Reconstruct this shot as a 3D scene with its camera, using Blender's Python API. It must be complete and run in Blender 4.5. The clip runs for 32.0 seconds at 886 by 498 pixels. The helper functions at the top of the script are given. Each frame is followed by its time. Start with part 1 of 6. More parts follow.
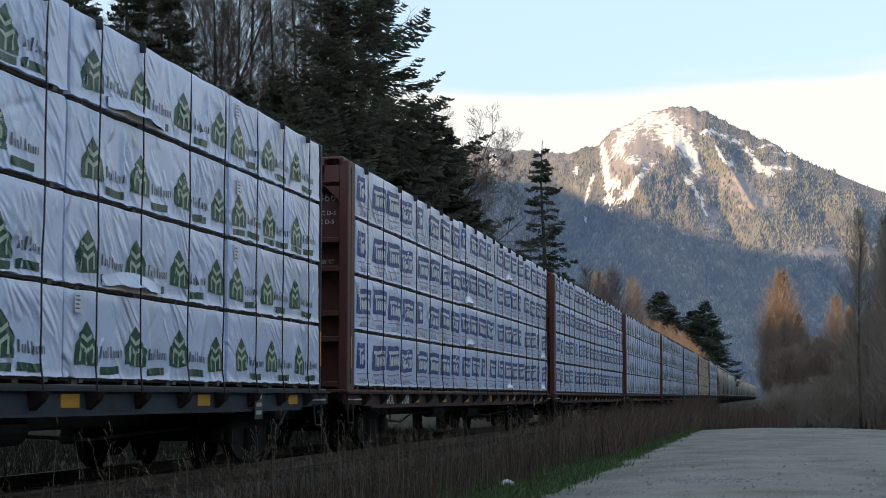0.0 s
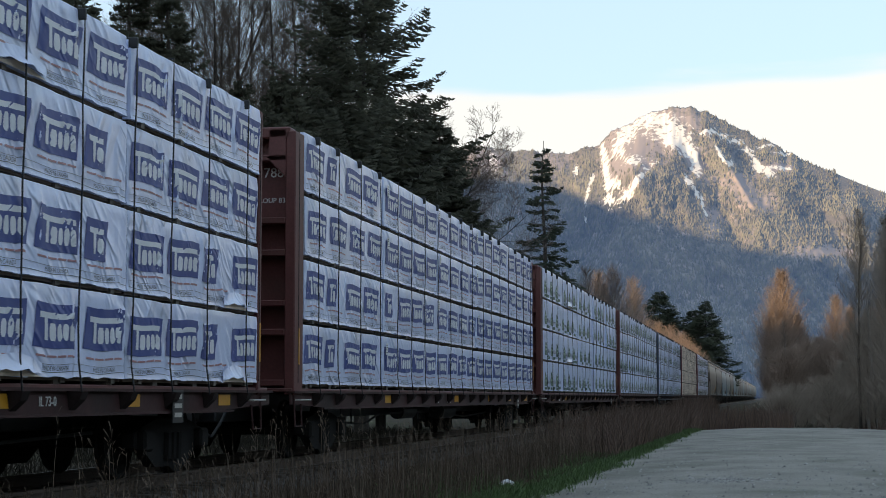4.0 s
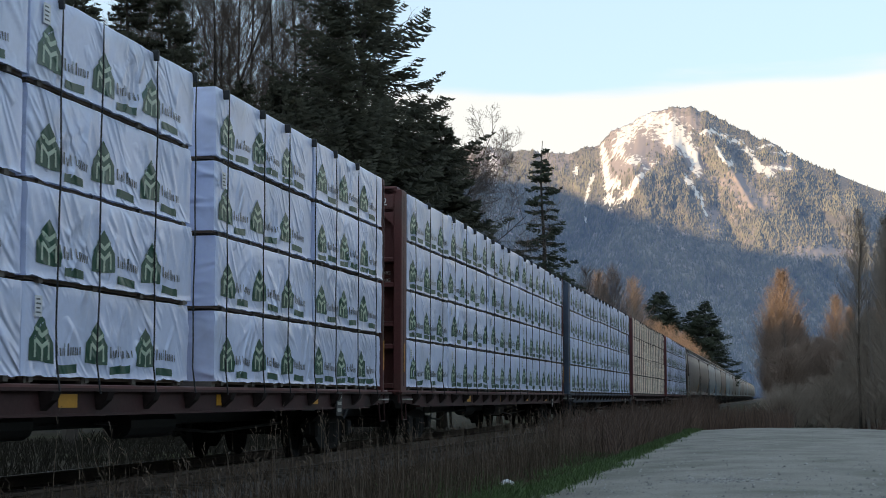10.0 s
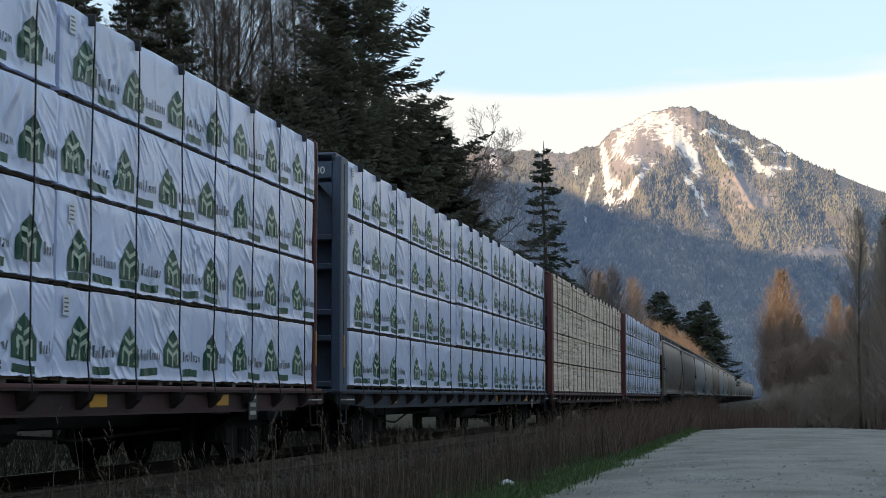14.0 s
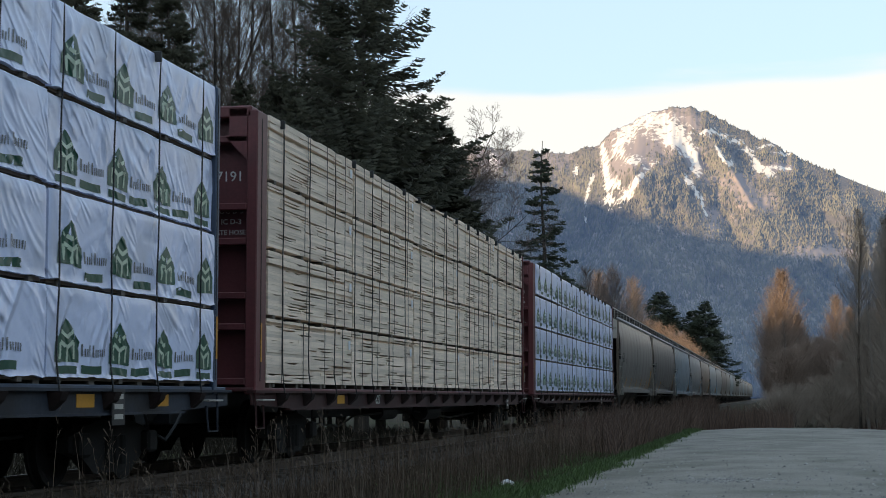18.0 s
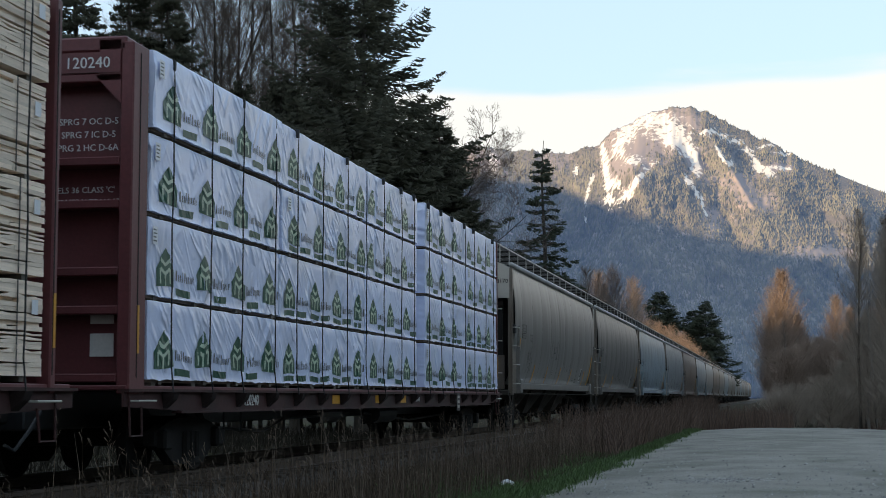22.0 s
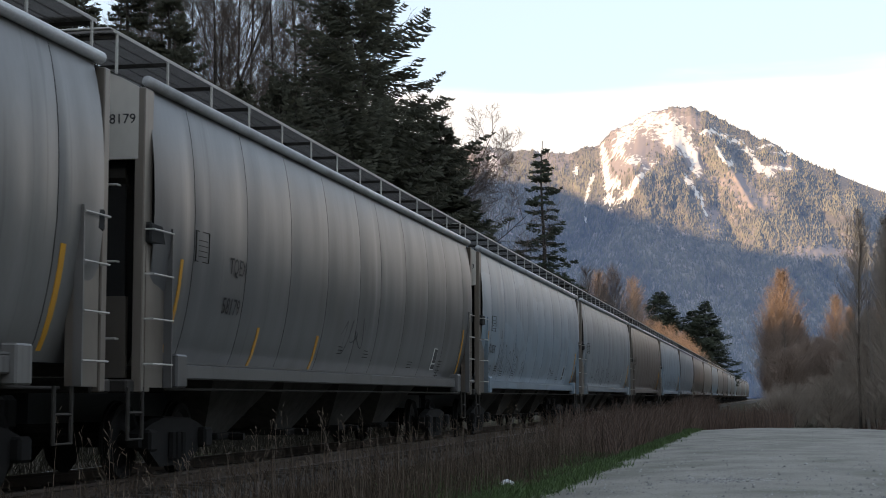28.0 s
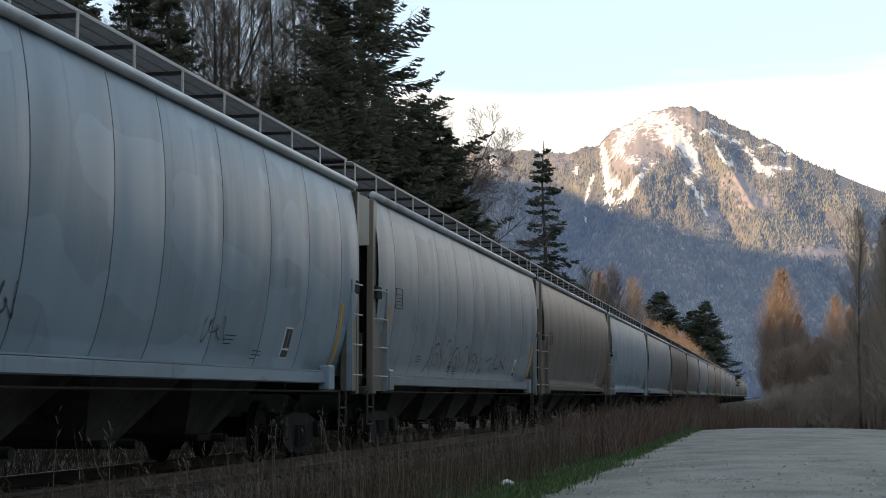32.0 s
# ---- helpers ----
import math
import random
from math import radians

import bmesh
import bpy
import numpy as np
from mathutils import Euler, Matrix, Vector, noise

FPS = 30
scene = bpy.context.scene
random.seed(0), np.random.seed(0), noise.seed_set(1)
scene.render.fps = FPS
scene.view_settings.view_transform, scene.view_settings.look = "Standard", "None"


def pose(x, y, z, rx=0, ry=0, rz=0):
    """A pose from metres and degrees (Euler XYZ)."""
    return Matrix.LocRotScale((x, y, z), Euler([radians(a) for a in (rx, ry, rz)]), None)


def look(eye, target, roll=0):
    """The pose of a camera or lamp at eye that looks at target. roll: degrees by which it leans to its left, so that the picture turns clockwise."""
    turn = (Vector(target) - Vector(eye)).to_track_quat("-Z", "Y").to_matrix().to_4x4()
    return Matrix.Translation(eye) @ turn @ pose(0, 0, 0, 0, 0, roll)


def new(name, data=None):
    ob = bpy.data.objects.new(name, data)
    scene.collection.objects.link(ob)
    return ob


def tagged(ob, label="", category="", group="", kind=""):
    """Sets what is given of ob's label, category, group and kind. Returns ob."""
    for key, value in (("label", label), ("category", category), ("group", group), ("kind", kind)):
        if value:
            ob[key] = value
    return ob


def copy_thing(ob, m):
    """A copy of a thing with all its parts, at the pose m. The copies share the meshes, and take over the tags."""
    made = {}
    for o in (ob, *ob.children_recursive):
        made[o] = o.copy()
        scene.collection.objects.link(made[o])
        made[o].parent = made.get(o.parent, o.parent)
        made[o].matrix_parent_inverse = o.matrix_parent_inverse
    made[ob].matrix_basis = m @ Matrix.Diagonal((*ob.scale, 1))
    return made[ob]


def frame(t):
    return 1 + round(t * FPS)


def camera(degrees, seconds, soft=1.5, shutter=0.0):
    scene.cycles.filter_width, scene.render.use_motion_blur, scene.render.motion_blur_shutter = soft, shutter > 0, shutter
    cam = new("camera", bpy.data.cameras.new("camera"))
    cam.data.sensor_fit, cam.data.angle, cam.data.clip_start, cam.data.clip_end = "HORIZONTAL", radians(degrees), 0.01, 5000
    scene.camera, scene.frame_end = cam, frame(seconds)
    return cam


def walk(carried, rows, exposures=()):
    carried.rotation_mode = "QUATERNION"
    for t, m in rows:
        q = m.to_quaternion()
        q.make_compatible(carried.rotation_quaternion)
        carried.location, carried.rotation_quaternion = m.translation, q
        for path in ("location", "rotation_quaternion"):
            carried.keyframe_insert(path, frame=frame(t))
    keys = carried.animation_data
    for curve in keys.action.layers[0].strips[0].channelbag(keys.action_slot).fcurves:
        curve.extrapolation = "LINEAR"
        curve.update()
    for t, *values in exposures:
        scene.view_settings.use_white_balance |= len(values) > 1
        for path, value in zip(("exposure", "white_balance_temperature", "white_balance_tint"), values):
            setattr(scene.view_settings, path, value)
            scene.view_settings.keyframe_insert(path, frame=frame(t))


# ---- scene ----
cam = camera(30.256, 32.0, soft=0.84, shutter=0.1)
VIEW = pose(0, 0, 0.9, 95.162, 0, 11.379)
walk(cam, [(0, VIEW), (32, VIEW)],
     exposures=[(0, 0.75, 6500, 10), (22, 0.75, 6500, 10), (24, 0.78, 6560, 10), (26, 0.87, 6780, 13), (28, 0.93, 6900, 17), (30, 0.93, 6880, 16), (32, 0.93, 6820, 13)])

# train's way along the track, metres gone at each time
GONE = [(0, 0.0), (2, 13.6), (4, 27.33), (6, 41.23), (8, 55.26), (10, 69.4), (12, 83.6), (14, 97.84), (16, 112.1),
        (18, 126.4), (20, 140.79), (22, 155.28), (24, 169.93), (26, 184.75), (28, 199.69), (30, 214.65), (32, 229.4)]
MOVERS = []      # (thing, x, y at the start, z)
SWAYING = []     # trees that stir in the wind
ROLLERS = []     # (wheelset, y, z) in the space of its car
TRACK = -7.85    # track centre line
SIDE = 1.38      # half width of a load

# ---- world and sun ----
SUN_TO = Vector((-0.55, -0.835, 0.141)).normalized()
world = bpy.data.worlds.new("sky")
scene.world = world
world.use_nodes = True
wn, wl = world.node_tree.nodes, world.node_tree.links
wn.clear()
sky = wn.new("ShaderNodeTexSky")
sky.sky_type, sky.sun_disc = "NISHITA", False
sky.sun_elevation = math.asin(SUN_TO.z)
sky.sun_rotation = math.atan2(SUN_TO.x, SUN_TO.y)
sky.air_density, sky.dust_density, sky.ozone_density = 1.0, 0.6, 2.0
wc = wn.new("ShaderNodeTexCoord")
wsep = wn.new("ShaderNodeSeparateXYZ")
wmap = wn.new("ShaderNodeMapping")
wmap.inputs["Scale"].default_value = (1.6, 1.6, 14.0)
wnoise = wn.new("ShaderNodeTexNoise")
wnoise.inputs["Scale"].default_value, wnoise.inputs["Detail"].default_value = 2.2, 6.0
wadd = wn.new("ShaderNodeMath")
wadd.operation = "MULTIPLY_ADD"
wadd.inputs[1].default_value = 0.075
wramp = wn.new("ShaderNodeMapRange")
wramp.interpolation_type = "SMOOTHSTEP"
wramp.inputs["From Min"].default_value, wramp.inputs["From Max"].default_value = 0.246, 0.228
wtint = wn.new("ShaderNodeMix")
wtint.data_type = "RGBA"
wtint.inputs[0].default_value = 0.55
wtint.inputs[7].default_value = (4.95, 6.15, 7.3, 1)
wmix = wn.new("ShaderNodeMix")
wmix.data_type = "RGBA"
wmix.inputs[7].default_value = (5.5, 5.25, 4.75, 1)
wfac = wn.new("ShaderNodeMath")
wfac.operation = "MULTIPLY"
wfac.inputs[1].default_value = 0.85
wbg = wn.new("ShaderNodeBackground")
wbg.inputs["Strength"].default_value = 0.115
wout = wn.new("ShaderNodeOutputWorld")
wl.new(wc.outputs["Generated"], wsep.inputs[0])
wl.new(wc.outputs["Generated"], wmap.inputs[0])
wl.new(wmap.outputs[0], wnoise.inputs["Vector"])
wl.new(wnoise.outputs[0], wadd.inputs[0])
wtilt = wn.new("ShaderNodeMath")
wtilt.operation = "MULTIPLY_ADD"
wtilt.inputs[1].default_value = -0.05
wl.new(wsep.outputs[0], wtilt.inputs[0])
wl.new(wsep.outputs[2], wtilt.inputs[2])
wl.new(wtilt.outputs[0], wadd.inputs[2])
wl.new(wadd.outputs[0], wramp.inputs["Value"])
wl.new(wramp.outputs[0], wfac.inputs[0])
wl.new(wfac.outputs[0], wmix.inputs[0])
wl.new(sky.outputs[0], wtint.inputs[6])
wl.new(wtint.outputs[2], wmix.inputs[6])
wl.new(wmix.outputs[2], wbg.inputs[0])
wl.new(wbg.outputs[0], wout.inputs[0])
sun = new("sun", bpy.data.lights.new("sun", "SUN"))
sun.data.energy, sun.data.angle, sun.data.color = 5.0, radians(0.5), (1.0, 0.74, 0.46)
sun.matrix_basis = look(SUN_TO * 100, (0, 0, 0))


# ---- materials ----
def material(name, colour, rough=0.6, metal=0.0, vary=0.25, scale=3.0, fine=40.0, bump=0.0, dirt=None, dirt_amount=0.5,
             dirt_scale=1.2, stretch=(1, 1, 1), per_object=0.0, glow=None, space="Object", spec=0.5, island=0.0):
    """Two scales of noise on a base colour, a dirt colour in patches, a fine relief."""
    m = bpy.data.materials.new(name)
    m.use_nodes = True
    n, l = m.node_tree.nodes, m.node_tree.links
    b = n["Principled BSDF"]
    b.inputs["Roughness"].default_value, b.inputs["Metallic"].default_value = rough, metal
    b.inputs["Specular IOR Level"].default_value = spec
    tc, mp = n.new("ShaderNodeTexCoord"), n.new("ShaderNodeMapping")
    mp.inputs["Scale"].default_value = stretch
    l.new(tc.outputs[space], mp.inputs[0])
    info = n.new("ShaderNodeObjectInfo")
    sh = n.new("ShaderNodeVectorMath")
    sh.operation = "MULTIPLY_ADD"
    sh.inputs[1].default_value = (37.0, 11.0, 23.0)
    if space == "Object":
        l.new(info.outputs["Random"], sh.inputs[0])
    else:
        sh.inputs[0].default_value = (0, 0, 0)
    l.new(mp.outputs[0], sh.inputs[2])
    big, small = n.new("ShaderNodeTexNoise"), n.new("ShaderNodeTexNoise")
    for t, s in ((big, scale), (small, fine)):
        t.inputs["Scale"].default_value, t.inputs["Detail"].default_value = s, 5.0
        l.new(sh.outputs[0], t.inputs["Vector"])
    mid = n.new("ShaderNodeMath")
    mid.operation = "ADD"
    l.new(big.outputs[0], mid.inputs[0])
    l.new(small.outputs[0], mid.inputs[1])
    rng = n.new("ShaderNodeMapRange")
    rng.inputs["From Min"].default_value, rng.inputs["From Max"].default_value = 0.6, 1.4
    rng.inputs["To Min"].default_value, rng.inputs["To Max"].default_value = 1 - vary, 1 + vary
    l.new(mid.outputs[0], rng.inputs["Value"])
    value = rng.outputs[0]
    if per_object:
        po = n.new("ShaderNodeMapRange")
        po.inputs["To Min"].default_value, po.inputs["To Max"].default_value = 1 - per_object, 1 + per_object
        l.new(info.outputs["Random"], po.inputs["Value"])
        mul = n.new("ShaderNodeMath")
        mul.operation = "MULTIPLY"
        l.new(value, mul.inputs[0])
        l.new(po.outputs[0], mul.inputs[1])
        value = mul.outputs[0]
    if island:
        ge, gr, gm = n.new("ShaderNodeNewGeometry"), n.new("ShaderNodeMapRange"), n.new("ShaderNodeMath")
        gr.inputs["To Min"].default_value, gr.inputs["To Max"].default_value = 1 - island, 1 + island
        l.new(ge.outputs["Random Per Island"], gr.inputs["Value"])
        gm.operation = "MULTIPLY"
        l.new(value, gm.inputs[0])
        l.new(gr.outputs[0], gm.inputs[1])
        value = gm.outputs[0]
    tint = n.new("ShaderNodeVectorMath")
    tint.operation = "SCALE"
    tint.inputs[0].default_value = colour
    l.new(value, tint.inputs["Scale"])
    result = tint.outputs[0]
    if dirt:
        dn, dr, dm = n.new("ShaderNodeTexNoise"), n.new("ShaderNodeMapRange"), n.new("ShaderNodeMix")
        dn.inputs["Scale"].default_value, dn.inputs["Detail"].default_value = dirt_scale, 8.0
        l.new(sh.outputs[0], dn.inputs["Vector"])
        dr.inputs["From Min"].default_value, dr.inputs["From Max"].default_value = 0.5, 0.68
        dr.inputs["To Max"].default_value = dirt_amount
        l.new(dn.outputs[0], dr.inputs["Value"])
        dm.data_type = "RGBA"
        dm.inputs[7].default_value = (*dirt, 1)
        l.new(dr.outputs[0], dm.inputs[0])
        l.new(result, dm.inputs[6])
        result = dm.outputs[2]
    l.new(result, b.inputs["Base Color"])
    if bump:
        bp = n.new("ShaderNodeBump")
        bp.inputs["Strength"].default_value, bp.inputs["Distance"].default_value = bump, 0.02
        l.new(mid.outputs[0], bp.inputs["Height"])
        l.new(bp.outputs[0], b.inputs["Normal"])
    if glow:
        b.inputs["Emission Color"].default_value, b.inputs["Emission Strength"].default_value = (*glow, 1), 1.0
    return m


def wrap_material(name, colour, faded=(0.45, 0.45, 0.47), depth=0.075, rough=0.3):
    """Thin plastic sheet with slanting creases that differ from pack to pack."""
    m = material(name, colour, rough=rough, vary=0.06, scale=1.5, fine=20, dirt=faded, dirt_amount=0.35, per_object=0.05)
    n, l = m.node_tree.nodes, m.node_tree.links
    b = n["Principled BSDF"]
    tc, info = n.new("ShaderNodeTexCoord"), n.new("ShaderNodeObjectInfo")
    hs = []
    for k, (ang, sc, st) in enumerate(((36, 1.5, 4.2), (52, 2.1, 3.4), (-28, 1.5, 3.2))):
        off, mp, ns, pt, pr, mu = (n.new(t) for t in ("ShaderNodeVectorMath", "ShaderNodeMapping", "ShaderNodeTexNoise", "ShaderNodeTexNoise", "ShaderNodeMapRange", "ShaderNodeMath"))
        off.operation, mu.operation = "MULTIPLY_ADD", "MULTIPLY"
        off.inputs[1].default_value = (19.0 + 5 * k, 41.0, 7.0 + 9 * k)
        l.new(info.outputs["Random"], off.inputs[0])
        l.new(tc.outputs["Object"], off.inputs[2])
        mp.vector_type = "TEXTURE"
        mp.inputs["Rotation"].default_value = (radians(ang), 0, 0)
        mp.inputs["Scale"].default_value = (1, 1 / st, 1.6)
        l.new(off.outputs[0], mp.inputs[0])
        ns.inputs["Scale"].default_value, ns.inputs["Detail"].default_value = sc, 2.0
        ns.inputs["Distortion"].default_value = 0.5
        ns.noise_type = "RIDGED_MULTIFRACTAL"
        l.new(mp.outputs[0], ns.inputs["Vector"])
        pt.inputs["Scale"].default_value = 1.3
        l.new(off.outputs[0], pt.inputs["Vector"])
        pr.inputs["From Min"].default_value, pr.inputs["From Max"].default_value = (0.49, 0.62) if k < 2 else (0.54, 0.66)
        l.new(pt.outputs[0], pr.inputs["Value"])
        l.new(ns.outputs[0], mu.inputs[0])
        l.new(pr.outputs[0], mu.inputs[1])
        hs.append(mu.outputs[0])
    total = hs[0]
    for h in hs[1:]:
        ad = n.new("ShaderNodeMath")
        l.new(total, ad.inputs[0])
        l.new(h, ad.inputs[1])
        total = ad.outputs[0]
    bp = n.new("ShaderNodeBump")
    bp.inputs["Strength"].default_value, bp.inputs["Distance"].default_value = 1.0, depth
    l.new(total, bp.inputs["Height"])
    l.new(bp.outputs[0], b.inputs["Normal"])
    return m


WRAP = wrap_material("white_wrap", (0.68, 0.745, 0.965))
GREEN = wrap_material("green_print", (0.012, 0.074, 0.046), (0.03, 0.12, 0.075), 0.045, 0.42)
GREEN_PALE = material("pale_green_print", (0.50, 0.60, 0.47), 0.42, vary=0.1)
BLUE = wrap_material("blue_print", (0.040, 0.068, 0.255), (0.11, 0.15, 0.33), 0.045, 0.5)
INK = material("grey_print", (0.10, 0.11, 0.12), 0.42, vary=0.2)
PINK = material("pale_red_print", (0.42, 0.22, 0.24), 0.42, vary=0.2)
WHITE_PRINT = material("white_print", (0.72, 0.74, 0.78), 0.42, vary=0.1)
LUMBER = material("sawn_lumber", (0.86, 0.71, 0.57), 0.75, vary=0.18, scale=1.4, fine=30, stretch=(8, 0.6, 8), per_object=0.16, bump=0.2,
                  dirt=(0.46, 0.38, 0.28), dirt_amount=0.35, dirt_scale=2.5)
LUMBER_DARK = material("weathered_lumber", (0.14, 0.12, 0.10), 0.8, vary=0.3)
LUMBER_BROWN = material("brown_board", (0.16, 0.115, 0.08), 0.8, vary=0.3)
STRAP = material("black_strap", (0.012, 0.013, 0.015), 0.6)
BROWN = material("rust_brown_paint", (0.108, 0.031, 0.028), 0.55, vary=0.25, scale=1.2, fine=25, bump=0.1, dirt=(0.05, 0.028, 0.02), dirt_amount=0.6)
MAROON = material("maroon_paint", (0.12, 0.03, 0.033), 0.5, vary=0.2, scale=1.2, fine=25, bump=0.1, dirt=(0.045, 0.02, 0.02), dirt_amount=0.6)
NAVY = material("blue_grey_paint", (0.05, 0.075, 0.12), 0.5, vary=0.2, scale=1.2, fine=25, bump=0.1, dirt=(0.03, 0.03, 0.035), dirt_amount=0.6)
# Darker copies of the car paints: the load's shade put into the sill colour.
BROWN_SILL = material("shaded_brown_sill", (0.048, 0.019, 0.018), 0.7, spec=0.3, vary=0.3, scale=1.6, fine=18, bump=0.1, dirt=(0.022, 0.014, 0.012), dirt_amount=0.8)
NAVY_SILL = material("shaded_blue_sill", (0.030, 0.036, 0.05), 0.7, spec=0.3, vary=0.3, scale=1.6, fine=18, bump=0.1, dirt=(0.02, 0.018, 0.018), dirt_amount=0.8)
DARK_BRACKET = material("dark_bracket_paint", (0.02, 0.013, 0.012), 0.85, spec=0.2, vary=0.3, bump=0.1)
BLACK = material("black_paint", (0.022, 0.024, 0.028), 0.5, vary=0.3, scale=1.2, fine=25, bump=0.1, dirt=(0.05, 0.04, 0.035), dirt_amount=0.4)
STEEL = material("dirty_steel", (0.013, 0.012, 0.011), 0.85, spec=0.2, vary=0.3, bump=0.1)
BRIGHT = material("worn_steel", (0.45, 0.44, 0.43), 0.35, metal=0.9, vary=0.2)
GRAB = material("pale_grab_iron", (0.42, 0.40, 0.36), 0.5, vary=0.2)
YELLOW = material("yellow_reflector", (0.55, 0.26, 0.02), 0.4, vary=0.15)
LETTER = material("white_stencil", (0.62, 0.62, 0.60), 0.5, vary=0.1)
DARK_LETTER = material("black_stencil", (0.02, 0.02, 0.022), 0.5, vary=0.1)
# Near-black that draws the shade inside openings, slots and seams.
VOID = material("void_shade", (0.012, 0.011, 0.010), 0.9)


def hopper_paint(name, colour, grime, amount, repaint=0.0):
    """Old car paint with rusty streaks that run down it; repaint is how much lighter its sharp-edged later coats are."""
    m = material(name, colour, 0.36, spec=0.5, vary=0.08, scale=0.6, fine=11, dirt=grime, dirt_amount=amount * 0.6, dirt_scale=0.9,
                 stretch=(1, 1.3, 0.55), bump=0.03)
    n, l = m.node_tree.nodes, m.node_tree.links
    b = n["Principled BSDF"]
    tc, info = n.new("ShaderNodeTexCoord"), n.new("ShaderNodeObjectInfo")
    for scale, lo, hi, col, most, shift in (((1.0, 7.0, 0.16), 0.60, 0.74, tuple(0.5 * c for c in grime), 0.55, 61.0),
                                            ((1.0, 0.55, 1.0), 0.50, 0.512, tuple(min(1, c * (1 + repaint)) for c in colour), 0.8 if repaint else 0.0, 3.0)):
        mp, sh, ns, rr, mx = (n.new(t) for t in ("ShaderNodeMapping", "ShaderNodeVectorMath", "ShaderNodeTexNoise", "ShaderNodeMapRange", "ShaderNodeMix"))
        mp.inputs["Scale"].default_value = scale
        sh.operation = "MULTIPLY_ADD"
        sh.inputs[1].default_value = (shift, 0, shift)
        l.new(tc.outputs["Object"], mp.inputs[0])
        l.new(info.outputs["Random"], sh.inputs[0])
        l.new(mp.outputs[0], sh.inputs[2])
        l.new(sh.outputs[0], ns.inputs["Vector"])
        ns.inputs["Scale"].default_value, ns.inputs["Detail"].default_value = 1.0, 4.0 if shift > 9 else 1.6
        rr.inputs["From Min"].default_value, rr.inputs["From Max"].default_value, rr.inputs["To Max"].default_value = lo, hi, most
        l.new(ns.outputs[0], rr.inputs["Value"])
        mx.data_type = "RGBA"
        mx.inputs[7].default_value = (*col, 1)
        l.new(rr.outputs[0], mx.inputs[0])
        l.new(b.inputs["Base Color"].links[0].from_socket, mx.inputs[6])
        l.new(mx.outputs[2], b.inputs["Base Color"])
    return m


SILL_DARK = {BROWN.name: (BROWN_SILL, DARK_BRACKET), MAROON.name: (BROWN_SILL, DARK_BRACKET), NAVY.name: (NAVY_SILL, DARK_BRACKET), BLACK.name: (NAVY_SILL, DARK_BRACKET)}
HOPPER_TAN = hopper_paint("tan_grey_hopper_paint", (0.165, 0.157, 0.147), (0.09, 0.078, 0.066), 0.6)
HOPPER_DUN = hopper_paint("dun_grey_hopper_paint", (0.108, 0.106, 0.104), (0.066, 0.058, 0.051), 0.65)
HOPPER_BROWN = hopper_paint("brown_grey_hopper_paint", (0.12, 0.098, 0.085), (0.06, 0.046, 0.038), 0.7)
HOPPER_BLUE = hopper_paint("pale_blue_grey_hopper_paint", (0.178, 0.232, 0.272), (0.115, 0.125, 0.125), 0.6, 0.2)
HOPPER_LIGHT = hopper_paint("light_grey_hopper_paint", (0.18, 0.205, 0.222), (0.11, 0.102, 0.094), 0.7, 0.15)
CORNER = hopper_paint("rust_stained_end_paint", (0.165, 0.14, 0.115), (0.075, 0.046, 0.03), 1.0)
END_LOWER = hopper_paint("dusty_brown_end_paint", (0.11, 0.095, 0.08), (0.06, 0.045, 0.035), 0.9)
# Paler than the car paint, to draw the skylight on the roof pipe.
CHORD = material("skylit_pale_paint", (0.50, 0.50, 0.50), 0.4, vary=0.2, dirt=(0.2, 0.18, 0.16), dirt_amount=0.5)
GRATING = material("galvanised_grating", (0.135, 0.125, 0.117), 0.6, vary=0.2)
# Grey with random darker patches, for the bays under the hoppers.
BAY = material("grey_hopper_bay", (0.085, 0.078, 0.07), 0.8, spec=0.2, vary=0.4, scale=0.8, fine=9, dirt=(0.035, 0.03, 0.026), dirt_amount=0.7)
END_PAINT = hopper_paint("pale_end_paint", (0.50, 0.465, 0.41), (0.30, 0.265, 0.22), 0.5)
# Even dark grey for slope sheets, platforms and small fittings.
DARK_GREY = material("dark_grey_paint", (0.04, 0.035, 0.03), 0.8, spec=0.25, vary=0.35, scale=1.0, fine=12, bump=0.1)

GROUND = material("forest_soil", (0.044, 0.037, 0.026), 0.95, spec=0.06, vary=0.35, scale=0.4, fine=6, bump=0.4, dirt=(0.05, 0.06, 0.022), dirt_amount=0.6, dirt_scale=0.15)
ROAD = material("gravel_road", (0.208, 0.198, 0.172), 0.95, vary=0.42, scale=0.6, fine=30.0, bump=1.0, dirt=(0.105, 0.104, 0.078), dirt_amount=0.75, dirt_scale=0.42, stretch=(1.2, 0.9, 1))
STONE = material("grey_stone", (0.24, 0.235, 0.225), 0.9, vary=0.3, island=0.55)
BALLAST = material("track_ballast", (0.068, 0.061, 0.055), 0.95, spec=0.15, vary=0.4, scale=3.0, fine=16, bump=0.9)
TIE = material("creosoted_wood", (0.045, 0.036, 0.028), 0.9, vary=0.3, stretch=(1, 6, 6), bump=0.3)
RAIL = material("rail_steel", (0.10, 0.075, 0.06), 0.5, metal=0.6, vary=0.25)
GRASS = material("short_green_grass", (0.062, 0.108, 0.03), 0.8, vary=0.35, island=0.4)
DRY = material("dry_weed_stalks", (0.078, 0.056, 0.04), 0.85, spec=0.15, vary=0.35, island=0.5)
RUSSET = material("russet_dry_grass", (0.115, 0.074, 0.054), 0.85, vary=0.35, island=0.5)
BARK = material("dark_bark", (0.055, 0.045, 0.036), 0.9, vary=0.35, stretch=(4, 4, 0.8), bump=0.6)
